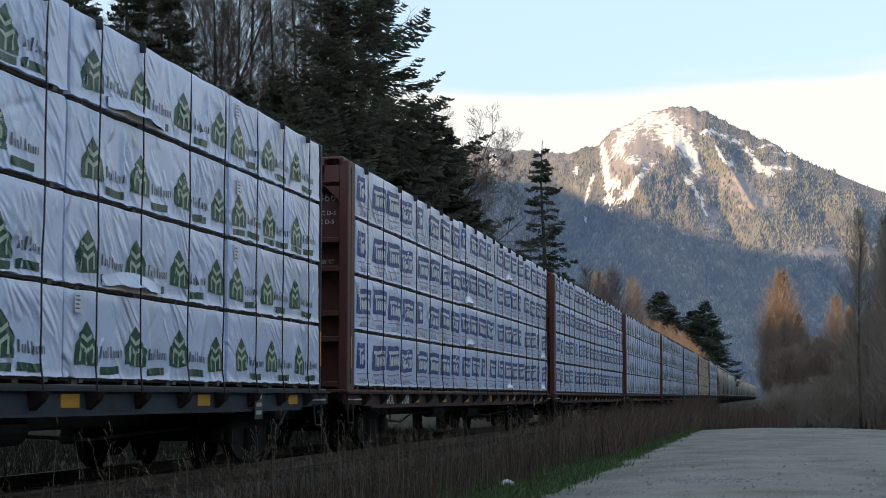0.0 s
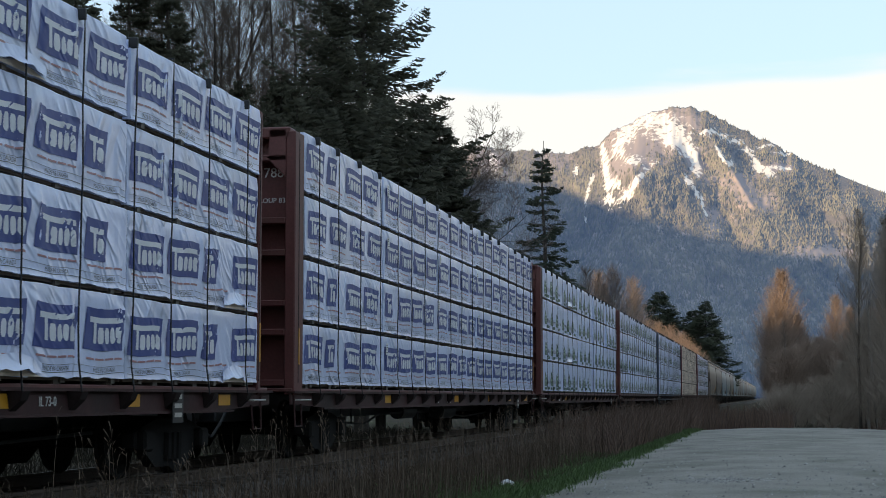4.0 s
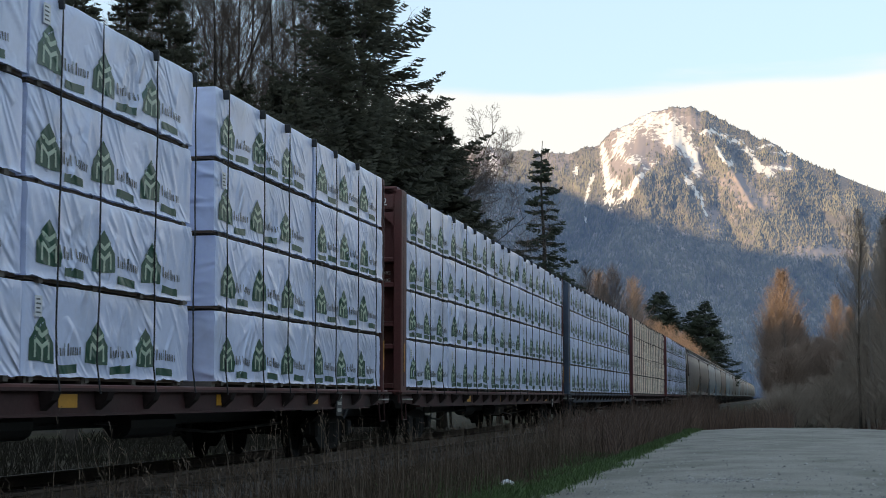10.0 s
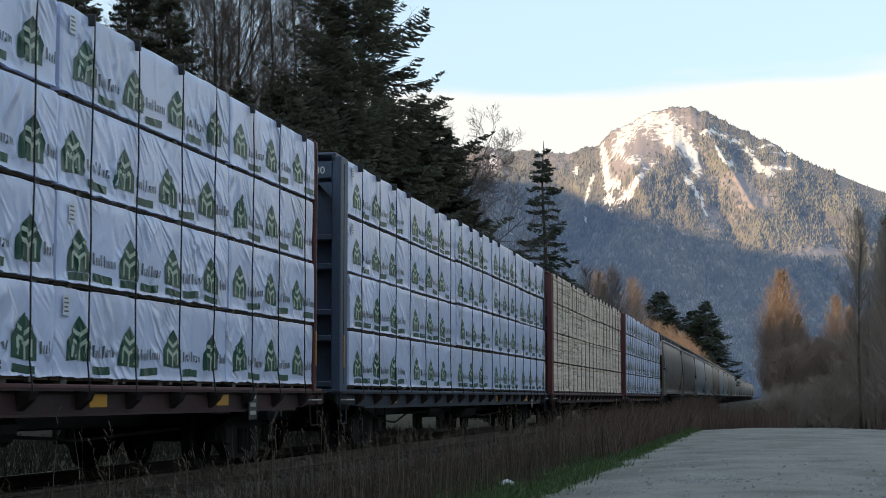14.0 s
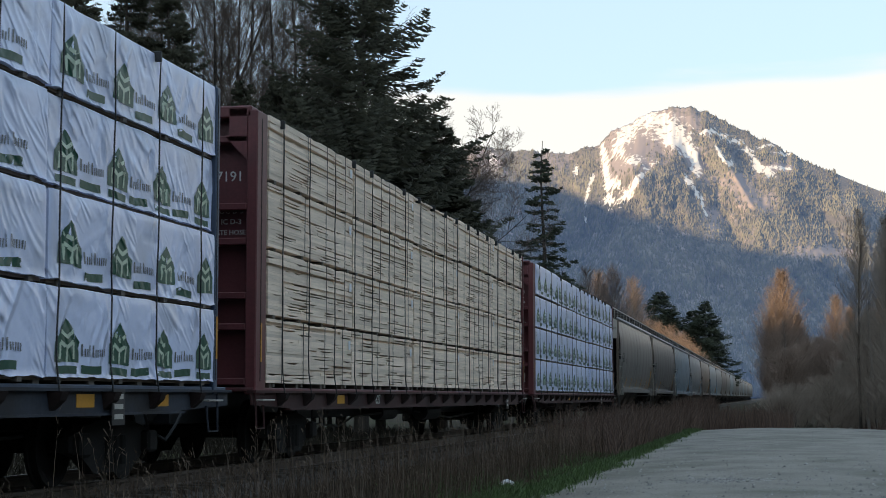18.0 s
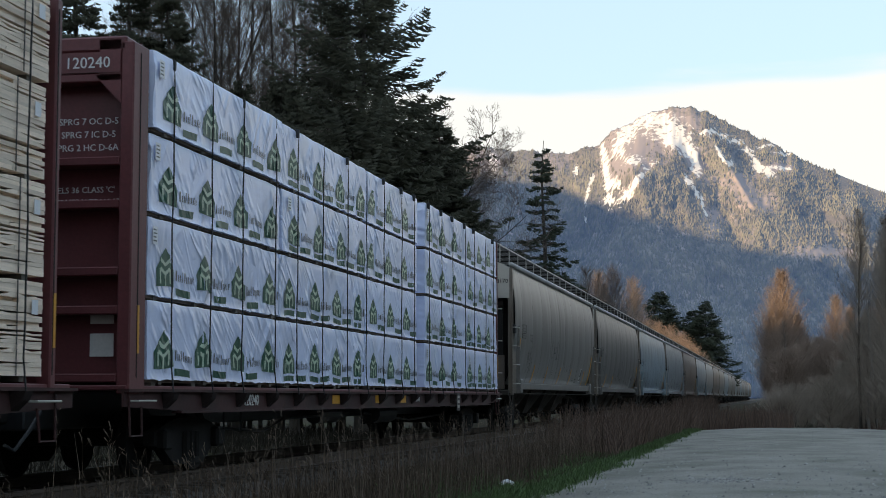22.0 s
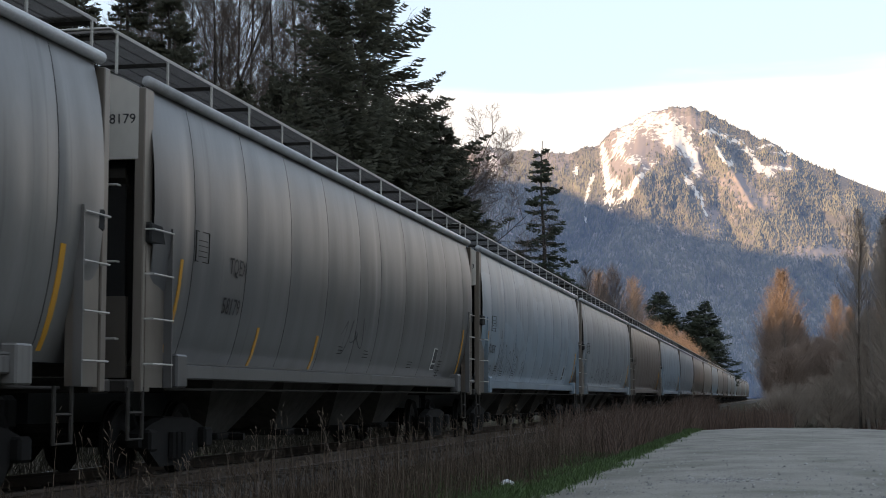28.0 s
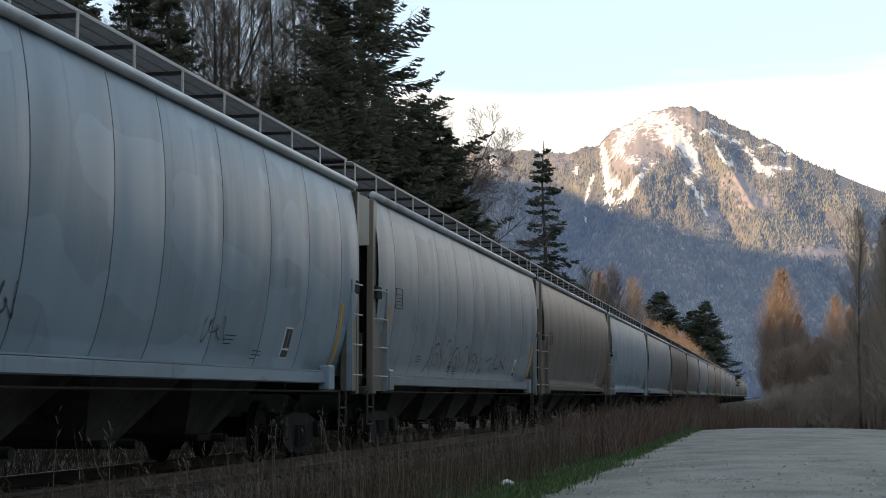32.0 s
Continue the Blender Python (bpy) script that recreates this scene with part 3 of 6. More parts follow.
for s in ss:
    reach = lerp(s, (-1500, 600), (-500, 300))
    h = lerp(s, (-4200, 1150), (-2700, 1090), (-2507, 1018), (-2270, 930), (-2037, 862), (-1800, 840), (-1100, 330), (-500, 97), (-150, 97), (-128, 67), (-115, 67), (-98, 69.9), (-76, 69.9), (-64, 92), (30, 92), (200, 55), (700, 40), (3000, 40))
    h -= 28 if s < -1700 else 0
    h += (4 if s > -800 else 14) * noise.noise(Vector((s * (0.05 if s > -800 else 0.012), 1, 2))) * (0.3 if -500 < s < -40 else 1)
    for k, (du, f_) in enumerate(((-0.45 * h - 60, 0), (-0.2 * h, 0.55), (0, 1), (0.6 * h, 0.5), (1.6 * h, -0.02))):
        p = SIDEWAYS * s + SUNWARD * (reach + du)
        hs_.v.append((p.x, p.y, h * f_ - 2))
hs_.f = [(j * 5 + i, j * 5 + i + 1, j * 5 + 6 + i, j * 5 + 5 + i) for j in range(len(ss) - 1) for i in range(4)]
thing("side_hill", "unseen dark hillside that shades the valley", "hill", pose(0, 0, 0), kind="structure",
      data=hs_.mesh("side_hill", material("hill_forest", (0.045, 0.055, 0.035), 0.95, vary=0.4, scale=0.02, fine=0.2)))

# Unseen bank, added to cut the skylight on train and ground.
bank = Shape()
bys = span((-400, 10), (-60, 20), (260, 10), (900, 0))
for y in bys:
    k = 0.15 * noise.noise(Vector((y * 0.05, 3, 1)))
    for x, z in ((22, -0.3), (25, 9 + 9 * k), (30, 14 + 12 * k), (60, 24 + 20 * k), (150, 55), (400, 120), (700, -2)):
        bank.v.append((x + lerp(y, (200, 0), (900, 60)), y, z))
bank.f = [(j * 7 + i, j * 7 + i + 1, j * 7 + 8 + i, j * 7 + 7 + i) for j in range(len(bys) - 1) for i in range(6)]
thing("wooded_bank", "unseen dark bank added to block skylight", "hill", pose(0, 0, 0), kind="structure",
      data=bank.mesh("wooded_bank", material("blocker_green", (0.045, 0.05, 0.035), 0.95, vary=0.5, scale=0.15, fine=1.5)))


# ---- trees ----
def conifer(label, x, y, height, radius, seed, bare=0.12, needles=NEEDLE, dense=1.0, spray=0.42, droop=0.25, whorl=0.42, rise=0.0):
    r = np.random.default_rng(seed)
    z0 = ground_z(x, y) - 0.1
    tree = thing("conifer_tree", label, "tree", pose(x, y, z0, 0, 0, 0), group="conifers beside the track")
    wood, crown = Shape(), Shape()
    px = [0.12 * math.sin(i * 1.3 + seed) for i in range(9)]
    pts = [Vector((px[i] * (i / 8), px[-i] * (i / 8), height * i / 8)) for i in range(9)]
    tr = 0.011 * height + 0.06
    for i in range(8):
        wood.tube(pts[i], pts[i + 1], tr * (1 - i / 8) + 0.015, tr * (1 - (i + 1) / 8) + 0.015, 8, False)
    cv, cf = crown.v, crown.f
    z = height * bare
    while z < height * 0.985:
        t = (z - height * bare) / (height * (1 - bare))
        reach = radius * ((1 - t) ** 0.9) * (0.55 + 0.45 * min(1, t * 5)) + 0.12
        for k in range(int(r.integers(4, 7))):
            a = r.uniform(0, 2 * math.pi)
            ln = reach * r.uniform(0.62, 1.12)
            d = Vector((math.cos(a), math.sin(a), 0))
            side = Vector((-math.sin(a), math.cos(a), 0))
            o = Vector((px[int(t * 8)] * t, 0, z + r.uniform(-0.2, 0.2)))
            lift = 0.5 * t + rise + r.uniform(-0.1, 0.12)
            stem = []
            m_ = 6
            for i in range(m_ + 1):
                u = i / m_
                stem.append(o + d * (ln * u) + Vector((0, 0, ln * (lift * u - droop * 1.6 * u * u * (1 - 0.55 * u * u) + 0.05 * math.sin(u * 5 + k)))))
            wood.tube(stem[0], stem[2], 0.012 + 0.008 * ln, 0.006 + 0.005 * ln, 4, False)
            wood.tube(stem[2], stem[5], 0.006 + 0.005 * ln, 0.004, 3, False)
            cnt = int((4 + ln * 7.5) * dense)
            for i in range(cnt):
                u = 0.12 + 0.88 * (i + r.random()) / cnt
                j = min(m_ - 1, int(u * m_))
                p = stem[j].lerp(stem[j + 1], u * m_ - j)
                wide = spray * (0.5 + 1.0 * math.sin(math.pi * min(1, 0.15 + u * 0.8))) * min(1.3, 0.5 + 0.25 * ln)
                for sgn in (-1, 1):
                    if r.random() < 0.12:
                        continue
                    tip = p + side * (sgn * wide * r.uniform(0.6, 1.2)) + d * (wide * r.uniform(0.25, 0.8)) + Vector((0, 0, wide * r.uniform(-0.42, 0.12)))
                    ax = tip - p
                    wv = ax.cross(Vector((r.uniform(-0.5, 0.5), r.uniform(-0.5, 0.5), 1))).normalized() * (0.009 + 0.011 * wide)
                    b = len(cv)
                    q1, q2 = p + ax * 0.35, p + ax * 0.7
                    hang = Vector((0, 0, -0.06 - 0.05 * r.random()))
                    cv.extend(((p.x, p.y, p.z), tuple(q1 + wv), tuple(q1 - wv + hang), tuple(q2 + wv * 0.8 + hang), tuple(q2 - wv * 0.8), tuple(tip)))
                    cf.extend(((b, b + 1, b + 2), (b + 1, b + 3, b + 4, b + 2), (b + 3, b + 5, b + 4)))
                    for e in range(5):
                        s0 = p + ax * r.uniform(0.2, 0.8)
                        e0 = s0 + Vector((r.uniform(-0.2, 0.2), r.uniform(-0.2, 0.2), r.uniform(-0.22, 0.08))) * (0.6 + wide)
                        b = len(cv)
                        w2 = ax.normalized() * 0.013
                        cv.extend((tuple(s0 - w2), tuple(s0 + w2), tuple(e0)))
                        cf.append((b, b + 1, b + 2))
        z += whorl * r.uniform(0.6, 1.25) * (0.55 + 0.6 * (1 - t))
    part("trunk", wood, BARK, tree, fix=False)
    part("crown", crown, needles, tree, "dark green needle sprays", fix=False)
    SWAYING.append((tree, pose(x, y, z0), seed))
    return tree


def bare_tree(label, x, y, height, seed, twig=TWIG, bark=BARK, spread=0.5, split=5, upright=0.5, girth=0.016, depth=4, name="bare_tree", stems=1, sparse=1.0, first=0.25, fine=0.012, group="leafless trees beside the track"):
    """Leafless tree: limbs fork again and again down to thin twigs."""
    r = np.random.default_rng(seed)
    z0 = ground_z(x, y) - 0.1
    tree = thing(name, label, "tree", pose(x, y, z0), group=group)
    wood, twigs = Shape(), Shape()

    def grow(p, d, ln, rad, level):
        segs = 4 if level < 2 else 2
        pts = [p]
        for i in range(segs):
            d = (d + Vector((r.normal(0, 0.10), r.normal(0, 0.10), r.normal(0, 0.05) + 0.10 * upright * (level > 0)))).normalized()
            pts.append(pts[-1] + d * (ln / segs))
        tgt = wood if level < 2 else twigs
        for i in range(segs):
            a, b = rad * (1 - 0.75 * i / segs), rad * (1 - 0.75 * (i + 1) / segs)
            tgt.tube(pts[i], pts[i + 1], max(a, fine * 0.5), max(b, fine * 0.4), 6 if level == 0 else 4 if level == 1 else 3, False)
        if level >= depth:
            return
        cnt = max(2, int((split + (5 if level == 0 else 1)) * r.uniform(0.8, 1.2) * sparse))
        for i in range(cnt):
            u = (first if level == 0 else 0.2) + (0.98 - (first if level == 0 else 0.2)) * (i + r.random()) / cnt
            j = min(segs - 1, int(u * segs))
            q = pts[j].lerp(pts[j + 1], u * segs - j)
            a = r.uniform(0, 2 * math.pi)
            out = d.orthogonal().normalized()
            out = (out * math.cos(a) + d.cross(out) * math.sin(a))
            lean = spread * r.uniform(0.7, 1.4)
            nd = (d * (1 - lean * 0.5) + out * lean + Vector((0, 0, 0.25 * upright))).normalized()
            grow(q, nd, ln * (0.62 if level == 0 else 0.58) * r.uniform(0.6, 1.1) * (1.15 - 0.6 * u), rad * 0.45 * (1.1 - 0.5 * u), level + 1)

    for k in range(stems):
        o = Vector((0, 0, 0)) if stems == 1 else Vector((r.normal(0, 0.7), r.normal(0, 0.7), 0))
        grow(o, Vector((r.normal(0, 0.05 * stems ** 0.5), r.normal(0, 0.05), 1)).normalized(), height * (1 if k == 0 else r.uniform(0.55, 0.9)), girth * height, 0)
    part("trunk", wood, bark, tree, fix=False)
    part("crown", twigs, twig, tree, "thin bare twigs", fix=False)
    SWAYING.append((tree, pose(x, y, z0), seed))
    return tree


def thicket_tree(label, x, y, height, radius, seed, twig=RED_TWIG, bark=PALE_BARK, limbs=150, low=0.06, fine=0.011, name="alder_tree", shape=0.55, lean=0.5, stem=0.010, group="leafless alders and shrubs"):
    """Slim leafless tree whose thin ascending limbs fill a tall narrow crown down to the ground."""
    r = np.random.default_rng(seed)
    tree = thing(name, label, "tree", pose(x, y, ground_z(x, y) - 0.1), group=group)
    wood, twigs = Shape(), Shape()
    bend = [Vector((0.10 * r.normal(), 0.10 * r.normal(), height * i / 6)) for i in range(7)]
    for i in range(6):
        wood.tube(bend[i], bend[i + 1], stem * height * (1 - i / 6) + 0.012, stem * height * (1 - (i + 1) / 6) + 0.012, 6, False)

    def sliver(p, q, w):
        d = (q - p).normalized()
        a = d.orthogonal().normalized() * w
        k = len(twigs.v)
        twigs.v += [tuple(p + a), tuple(p - a), tuple(q)]
        twigs.f.append((k, k + 1, k + 2))

    for i in range(limbs):
        u = low + (0.97 - low) * r.random() ** 0.85
        j = min(5, int(u * 6))
        o = bend[j].lerp(bend[j + 1], u * 6 - j)
        a = r.uniform(0, 6.283)
        env = radius * math.sin(math.pi * min(1.0, 0.22 + 0.78 * u) ** shape) + 0.15
        ln = env * r.uniform(0.7, 1.5)
        d = Vector((math.cos(a) * lean, math.sin(a) * lean, r.uniform(0.6, 1.1))).normalized()
        if o.z + d.z * ln > height * 1.02:
            ln = max(0.2, (height * 1.02 - o.z) / d.z)
        pts = [o]
        for s_ in range(3):
            d = (d + Vector((r.normal(0, 0.10), r.normal(0, 0.10), 0.10))).normalized()
            pts.append(pts[-1] + d * (ln / 3))
        w = fine * (1 + 0.4 * ln)
        for s_ in range(3):
            twigs.tube(pts[s_], pts[s_ + 1], w * (1 - s_ / 3.4), w * (1 - (s_ + 1) / 3.4), 3, False)
        for t in range(int(5 + 5 * ln)):
            v = 0.2 + 0.8 * r.random()
            j = min(2, int(v * 3))
            p = pts[j].lerp(pts[j + 1], v * 3 - j)
            e = (d + Vector((r.normal(0, 0.5), r.normal(0, 0.5), r.uniform(-0.1, 0.5)))).normalized()
            q = p + e * r.uniform(0.25, 0.75)
            sliver(p, q, fine * 0.7)
            for k in range(2):
                s0 = p.lerp(q, r.uniform(0.3, 0.8))
                sliver(s0, s0 + (e + Vector((r.normal(0, 0.6), r.normal(0, 0.6), r.uniform(-0.1, 0.4)))).normalized() * r.uniform(0.15, 0.4), fine * 0.5)
    part("trunk", wood, bark, tree, fix=False)
    part("crown", twigs, twig, tree, "thin bare twigs", fix=False)
    return tree


TALL_FIR = "tall dark green fir with drooping layered boughs"
for k, (x, y, h, w, d) in enumerate(((-15.2, 60, 21.0, 6.9, 1.0), (-17.6, 66, 14.5, 4.0, 0.6), (-24.8, 60, 20, 3.8, 1.2), (-23.0, 60, 19, 3.6, 1.2), (-20.6, 46, 17, 2.2, 1.0), (-16.1, 74, 15.6, 5.0, 1.9), (-30.0, 62, 24, 5.0, 0.9))):
    conifer(TALL_FIR, x, y, h, w, 11 + k, spray=0.36, dense=d, rise=0.28 if k < 2 else 0, droop=0.16 if k < 2 else 0.25)
SHORT_FIR = "dark green fir in the woods behind the track"
for k, (x, y, h, w) in enumerate(((-20.4, 61, 14.0, 3.6), (-19.2, 62, 14.4, 3.8), (-18.4, 60, 13.8, 3.8), (-21.8, 60, 14.0, 3.6), (-17.2, 58, 13.0, 3.4), (-23.6, 56, 14.0, 3.6),)):
    conifer(SHORT_FIR, x, y, h, w, 200 + k, spray=0.40, dense=0.85, rise=0.12)
conifer("slender young spruce with spaced boughs", -12.4, 90, 15.9, 3.5, 21, needles=NEEDLE_FAR, whorl=0.85, dense=0.95)
conifer(TALL_FIR, -15.0, 74, 14.6, 4.8, 28, dense=1.9, whorl=0.34)
conifer(TALL_FIR, -15.9, 66, 14.2, 4.6, 29, dense=1.7, whorl=0.36)
conifer("broad low fir behind the track", -13.2, 104, 9.6, 4.6, 22, needles=NEEDLE_FAR)
conifer("broad low fir behind the track", -14.6, 88, 9.5, 3.6, 27, needles=NEEDLE_FAR)
FAR_FIR = "dark green fir at the far end of the track"
conifer(FAR_FIR, -19.1, 285, 20.0, 11.0, 23, needles=NEEDLE_FAR, dense=0.9, whorl=0.55, spray=0.8)
conifer(FAR_FIR, -11.4, 285, 18.2, 8.6, 24, needles=NEEDLE_FAR, dense=0.9, whorl=0.55, spray=0.8)
conifer(FAR_FIR, -13.6, 290, 17.0, 8.6, 26, needles=NEEDLE_FAR, dense=0.9, whorl=0.55, spray=0.8)
conifer("dark green fir at the edge of the road", 8.9, 128, 10.0, 2.6, 25, needles=NEEDLE_FAR, dense=0.6, whorl=0.6)
GREY_BARE = "leafless grey-brown deciduous tree with spreading limbs"
bare_tree(GREY_BARE, -15.6, 78, 12.4, 37, spread=0.8, split=9, upright=0.7, first=0.30, depth=4, girth=0.014, fine=0.012)
thicket_tree("leafless brown shrub behind the track", -15.2, 77, 10.0, 1.8, 32, twig=TWIG, bark=BARK, name="shrub", fine=0.008, limbs=110, stem=0.006)
bare_tree(GREY_BARE, -25.0, 66, 22, 33, spread=0.5, upright=0.9, girth=0.005)
bare_tree(GREY_BARE, -22.5, 68, 20, 38, spread=0.5, upright=0.9, girth=0.005)
for k in range(23):
    y = 62 + 9 * ((k * 0.618) % 1)
    x = -(0.262 + 0.158 * (k + 0.5) / 23) * y
    thicket_tree("tall slim leafless tree with fine upright twigs", x, y, 20 + 3 * ((k * 0.377) % 1), 1.7, 180 + k, twig=TWIG, bark=BARK, fine=0.0095, limbs=290, low=0.25, stem=0.0055, name="bare_tree", shape=0.8, lean=0.8)
thicket_tree("leafless brown shrub behind the track", -13.2, 84, 8.6, 2.2, 35, twig=TWIG, name="shrub")
thicket_tree("leafless brown shrub behind the track", -12.3, 80, 7.0, 2.0, 39, twig=TWIG, name="shrub")
REDDISH = "leafless reddish-brown shrub behind the track"
for k, (x, y, h, w) in enumerate(((-12.6, 132, 10.3, 2.4), (-13.6, 122, 9.6, 2.2), (-12.2, 146, 10.6, 2.4), (-14.4, 138, 10.4, 2.4), (-12.9, 160, 10.4, 2.2), (-15.5, 150, 11.2, 2.4), (-11.6, 118, 7.2, 1.8))):
    thicket_tree(REDDISH, x, y, h * 1.16, w * 1.2, 90 + k, name="shrub", twig=RED_TWIG if k % 3 == 2 else TWIG, fine=0.010, limbs=220, shape=0.85, lean=0.65)
SUNNY = "leafless alder thicket glowing orange in low sun"
for k, (x, y, h) in enumerate(((-12.6, 184, 10.9), (-11.7, 192, 10.9), (-11.2, 205, 10.6), (-13.4, 178, 10.6), (-10.8, 226, 9.5), (-10.6, 240, 8.6), (-10.9, 215, 9.8), (-10.4, 262, 8.0), (-10.2, 285, 7.5))):
    thicket_tree(SUNNY, x, y, h * 0.9, 2.8, 40 + k, fine=0.009, limbs=260, shape=0.85, lean=0.65)
ALDER = "slim leafless alder with pale stem and reddish twigs"
for k, (x, y, h, w) in enumerate(((0.75, 150, 13.8, 2.7), (-0.2, 152, 10.2, 2.3), (2.1, 151, 9.8, 2.4), (1.1, 147, 9.0, 2.9), (3.1, 156, 8.0, 2.2),
                                  (3.9, 147, 7.6, 2.6), (4.6, 144, 7.2, 2.6), (2.6, 143, 6.8, 2.6), (8.9, 142, 8.0, 2.6), (5.9, 141, 7.2, 2.6), (1.2, 140, 6.2, 2.8),
                                  (5.5, 150, 11.6, 2.4), (6.9, 153, 10.8, 2.5), (8.4, 149, 10.0, 2.4), (7.2, 145, 8.0, 2.4), (9.8, 156, 11.5, 2.4))):
    thicket_tree(ALDER, x, y, h, w * (1.3 if k == 0 else 1), 60 + k, fine=0.0115, limbs=640 if k == 0 else 380, shape=0.8, lean=0.62, stem=0.006)
for k in range(22):
    x, y = 0.2 + 12.0 * ((k * 0.618) % 1), 165 + 95 * ((k * 0.377) % 1)
    lit_gap = -132 < 0.835 * x - 0.55 * y < -94
    thicket_tree("leafless grey-brown tree in dense woods", x, y, (6.5 + 3.5 * ((k * 0.71) % 1)) * (0.5 if lit_gap else 1), 3.0, 120 + k, twig=PALE_TWIG, bark=BARK, fine=0.010, limbs=210, low=0.02, shape=0.9, lean=0.55)
for k in range(26):
    x, y = 0.5 + 9.0 * ((k * 0.618) % 1), 106 + 40 * ((k * 0.43) % 1)
    thicket_tree("low brown leafless brush beyond the road", x, y, 2.2 + 1.2 * ((k * 0.71) % 1), 1.7, 160 + k, twig=PALE_TWIG, bark=BARK, fine=0.012, limbs=120, low=0.02, shape=0.9, lean=0.9, name="shrub")
bare_tree("tall leafless birch with a dark trunk beside the road", 6.5, 110, 12.2, 81, spread=0.30, split=6, upright=0.9, girth=0.009, depth=4, first=0.25, fine=0.011, sparse=0.75, bark=PALE_BARK, name="birch_tree")
thicket_tree("slim pale-stemmed leafless birch beside the road", 6.3, 112, 9.5, 1.2, 84, twig=TWIG, bark=PALE_BARK, limbs=60, low=0.5, fine=0.008, name="birch_tree")
for k, (x, y, h) in enumerate(((0.95, 142, 9.0), (8.2, 146, 8.5), (6.2, 146, 7.5))):
    thicket_tree("slim pale-stemmed leafless birch beyond the road", x, y, h, 1.0, 170 + k, twig=TWIG, bark=PALE_BARK, limbs=40, low=0.6, fine=0.008, stem=0.007, name="birch_tree")
ROADSIDE = "leafless twiggy tree beside the road"
for k, (x, y, h, w) in enumerate(((5.5, 108, 14.6, 2.0), (6.9, 104, 13.0, 2.2), (8.0, 112, 14.6, 2.4), (7.3, 108, 14.2, 2.2), (7.4, 98, 8.6, 1.8), (6.4, 118, 8.0, 1.9), (7.0, 126, 9.0, 2.0), (5.0, 124, 5.0, 1.4))):
    thicket_tree(ROADSIDE, x, y, h, w, 140 + k, twig=PALE_TWIG, bark=BARK, limbs=330, fine=0.0105, shape=0.8, lean=0.6, stem=0.007)


# ---- weeds and grass ----
def tuft_field(name, label, mat, count, place, height, width, seed, lean=0.25, heads=0.0):
    r = np.random.default_rng(seed)
    s = Shape()
    for _ in range(count):
        x, y = place(r)
        z = ground_z(x, y) - 0.02
        h = height * r.uniform(0.45, 1.2) * (1.0 + 0.55 * noise.noise(Vector((x * 0.9, y * 0.22, seed))))
        a = r.uniform(0, 6.283)
        w = width * r.uniform(0.7, 1.3)
        dx, dy = w * math.cos(a), w * math.sin(a)
        lx, ly = r.normal(0, lean) * h, r.normal(0, lean) * h
        b = len(s.v)
        s.v += [(x - dx, y - dy, z), (x + dx, y + dy, z), (x + lx * 0.4 + dx * 0.7, y + ly * 0.4 + dy * 0.7, z + h * 0.55), (x + lx * 0.4 - dx * 0.7, y + ly * 0.4 - dy * 0.7, z + h * 0.55), (x + lx, y + ly, z + h)]
        s.f += [(b, b + 1, b + 2, b + 3), (b + 3, b + 2, b + 4)]
        if r.random() < heads:
            for e in range(5):
                p = (x + lx * (0.75 + 0.05 * e), y + ly * (0.75 + 0.05 * e), z + h * (0.78 + 0.05 * e))
                q = (p[0] + r.normal(0, 0.035), p[1] + r.normal(0, 0.035), p[2] + r.uniform(0.02, 0.09))
                b = len(s.v)
                s.v += [p, (q[0] - 0.0035, q[1], q[2]), (q[0] + 0.0035, q[1] + 0.004, q[2] + 0.006)]
                s.f.append((b, b + 1, b + 2))
    return thing(name, label, "weeds" if heads else "grass", pose(0, 0, 0), kind="stuff", data=s.mesh(name, mat, fix=False))


def verge(r):
    y = 21 + 60 * r.random() ** 1.2
    edge = -3.72 + 0.5 * noise.noise(Vector((y * 0.35, 2.0, 0.0))) + 0.25 * noise.noise(Vector((y * 1.3, 5.0, 0.0)))
    return (edge + (abs(r.normal(0, 0.22)) if r.random() < 0.09 else -abs(r.normal(0, 0.55)))), y


tuft_field("dry_weeds", "thin dry brown weed stalks with seed heads beside the ballast", DRY, 5200,
           lambda r: (r.uniform(-6.2, -4.3), 12 + 45 * r.random() ** 1.3), 0.52, 0.0042, 5, 0.14, 0.22)
tuft_field("tall_weeds", "sparse bleached weed stalks with dry seed heads", STALK, 900,
           lambda r: (r.uniform(-6.1, -4.4), 13 + 32 * r.random()), 0.85, 0.0045, 15, 0.08, 0.5)
tuft_field("dead_grass", "matted dead brown grass on the embankment", DRY, 30000,
           lambda r: (r.uniform(-5.9, -4.0), 11 + 50 * r.random() ** 1.3), 0.15, 0.005, 6, 0.45)
tuft_field("russet_grass", "tall russet dead grass along the track", RUSSET, 24000,
           lambda r: (r.uniform(-6.0, -3.9), 42 + 110 * r.random()), 0.95, 0.010, 7, 0.34)
tuft_field("russet_grass", "tall russet dead grass along the track", RUSSET, 16000,
           lambda r: (-5.5 + 6.5 * r.random() ** 1.3, 92 + 60 * r.random()), 1.4, 0.015, 8, 0.22)
tuft_field("verge_grass", "short green grass along the gravel road", GRASS, 42000,
           lambda r: verge(r), 0.13, 0.010, 9, 0.5)
tuft_field("roadside_grass", "dead brown and green grass beyond the road", RUSSET, 9000,
           lambda r: (r.uniform(6.0, 9.8), 60 + 75 * r.random()), 0.7, 0.014, 10, 0.2)
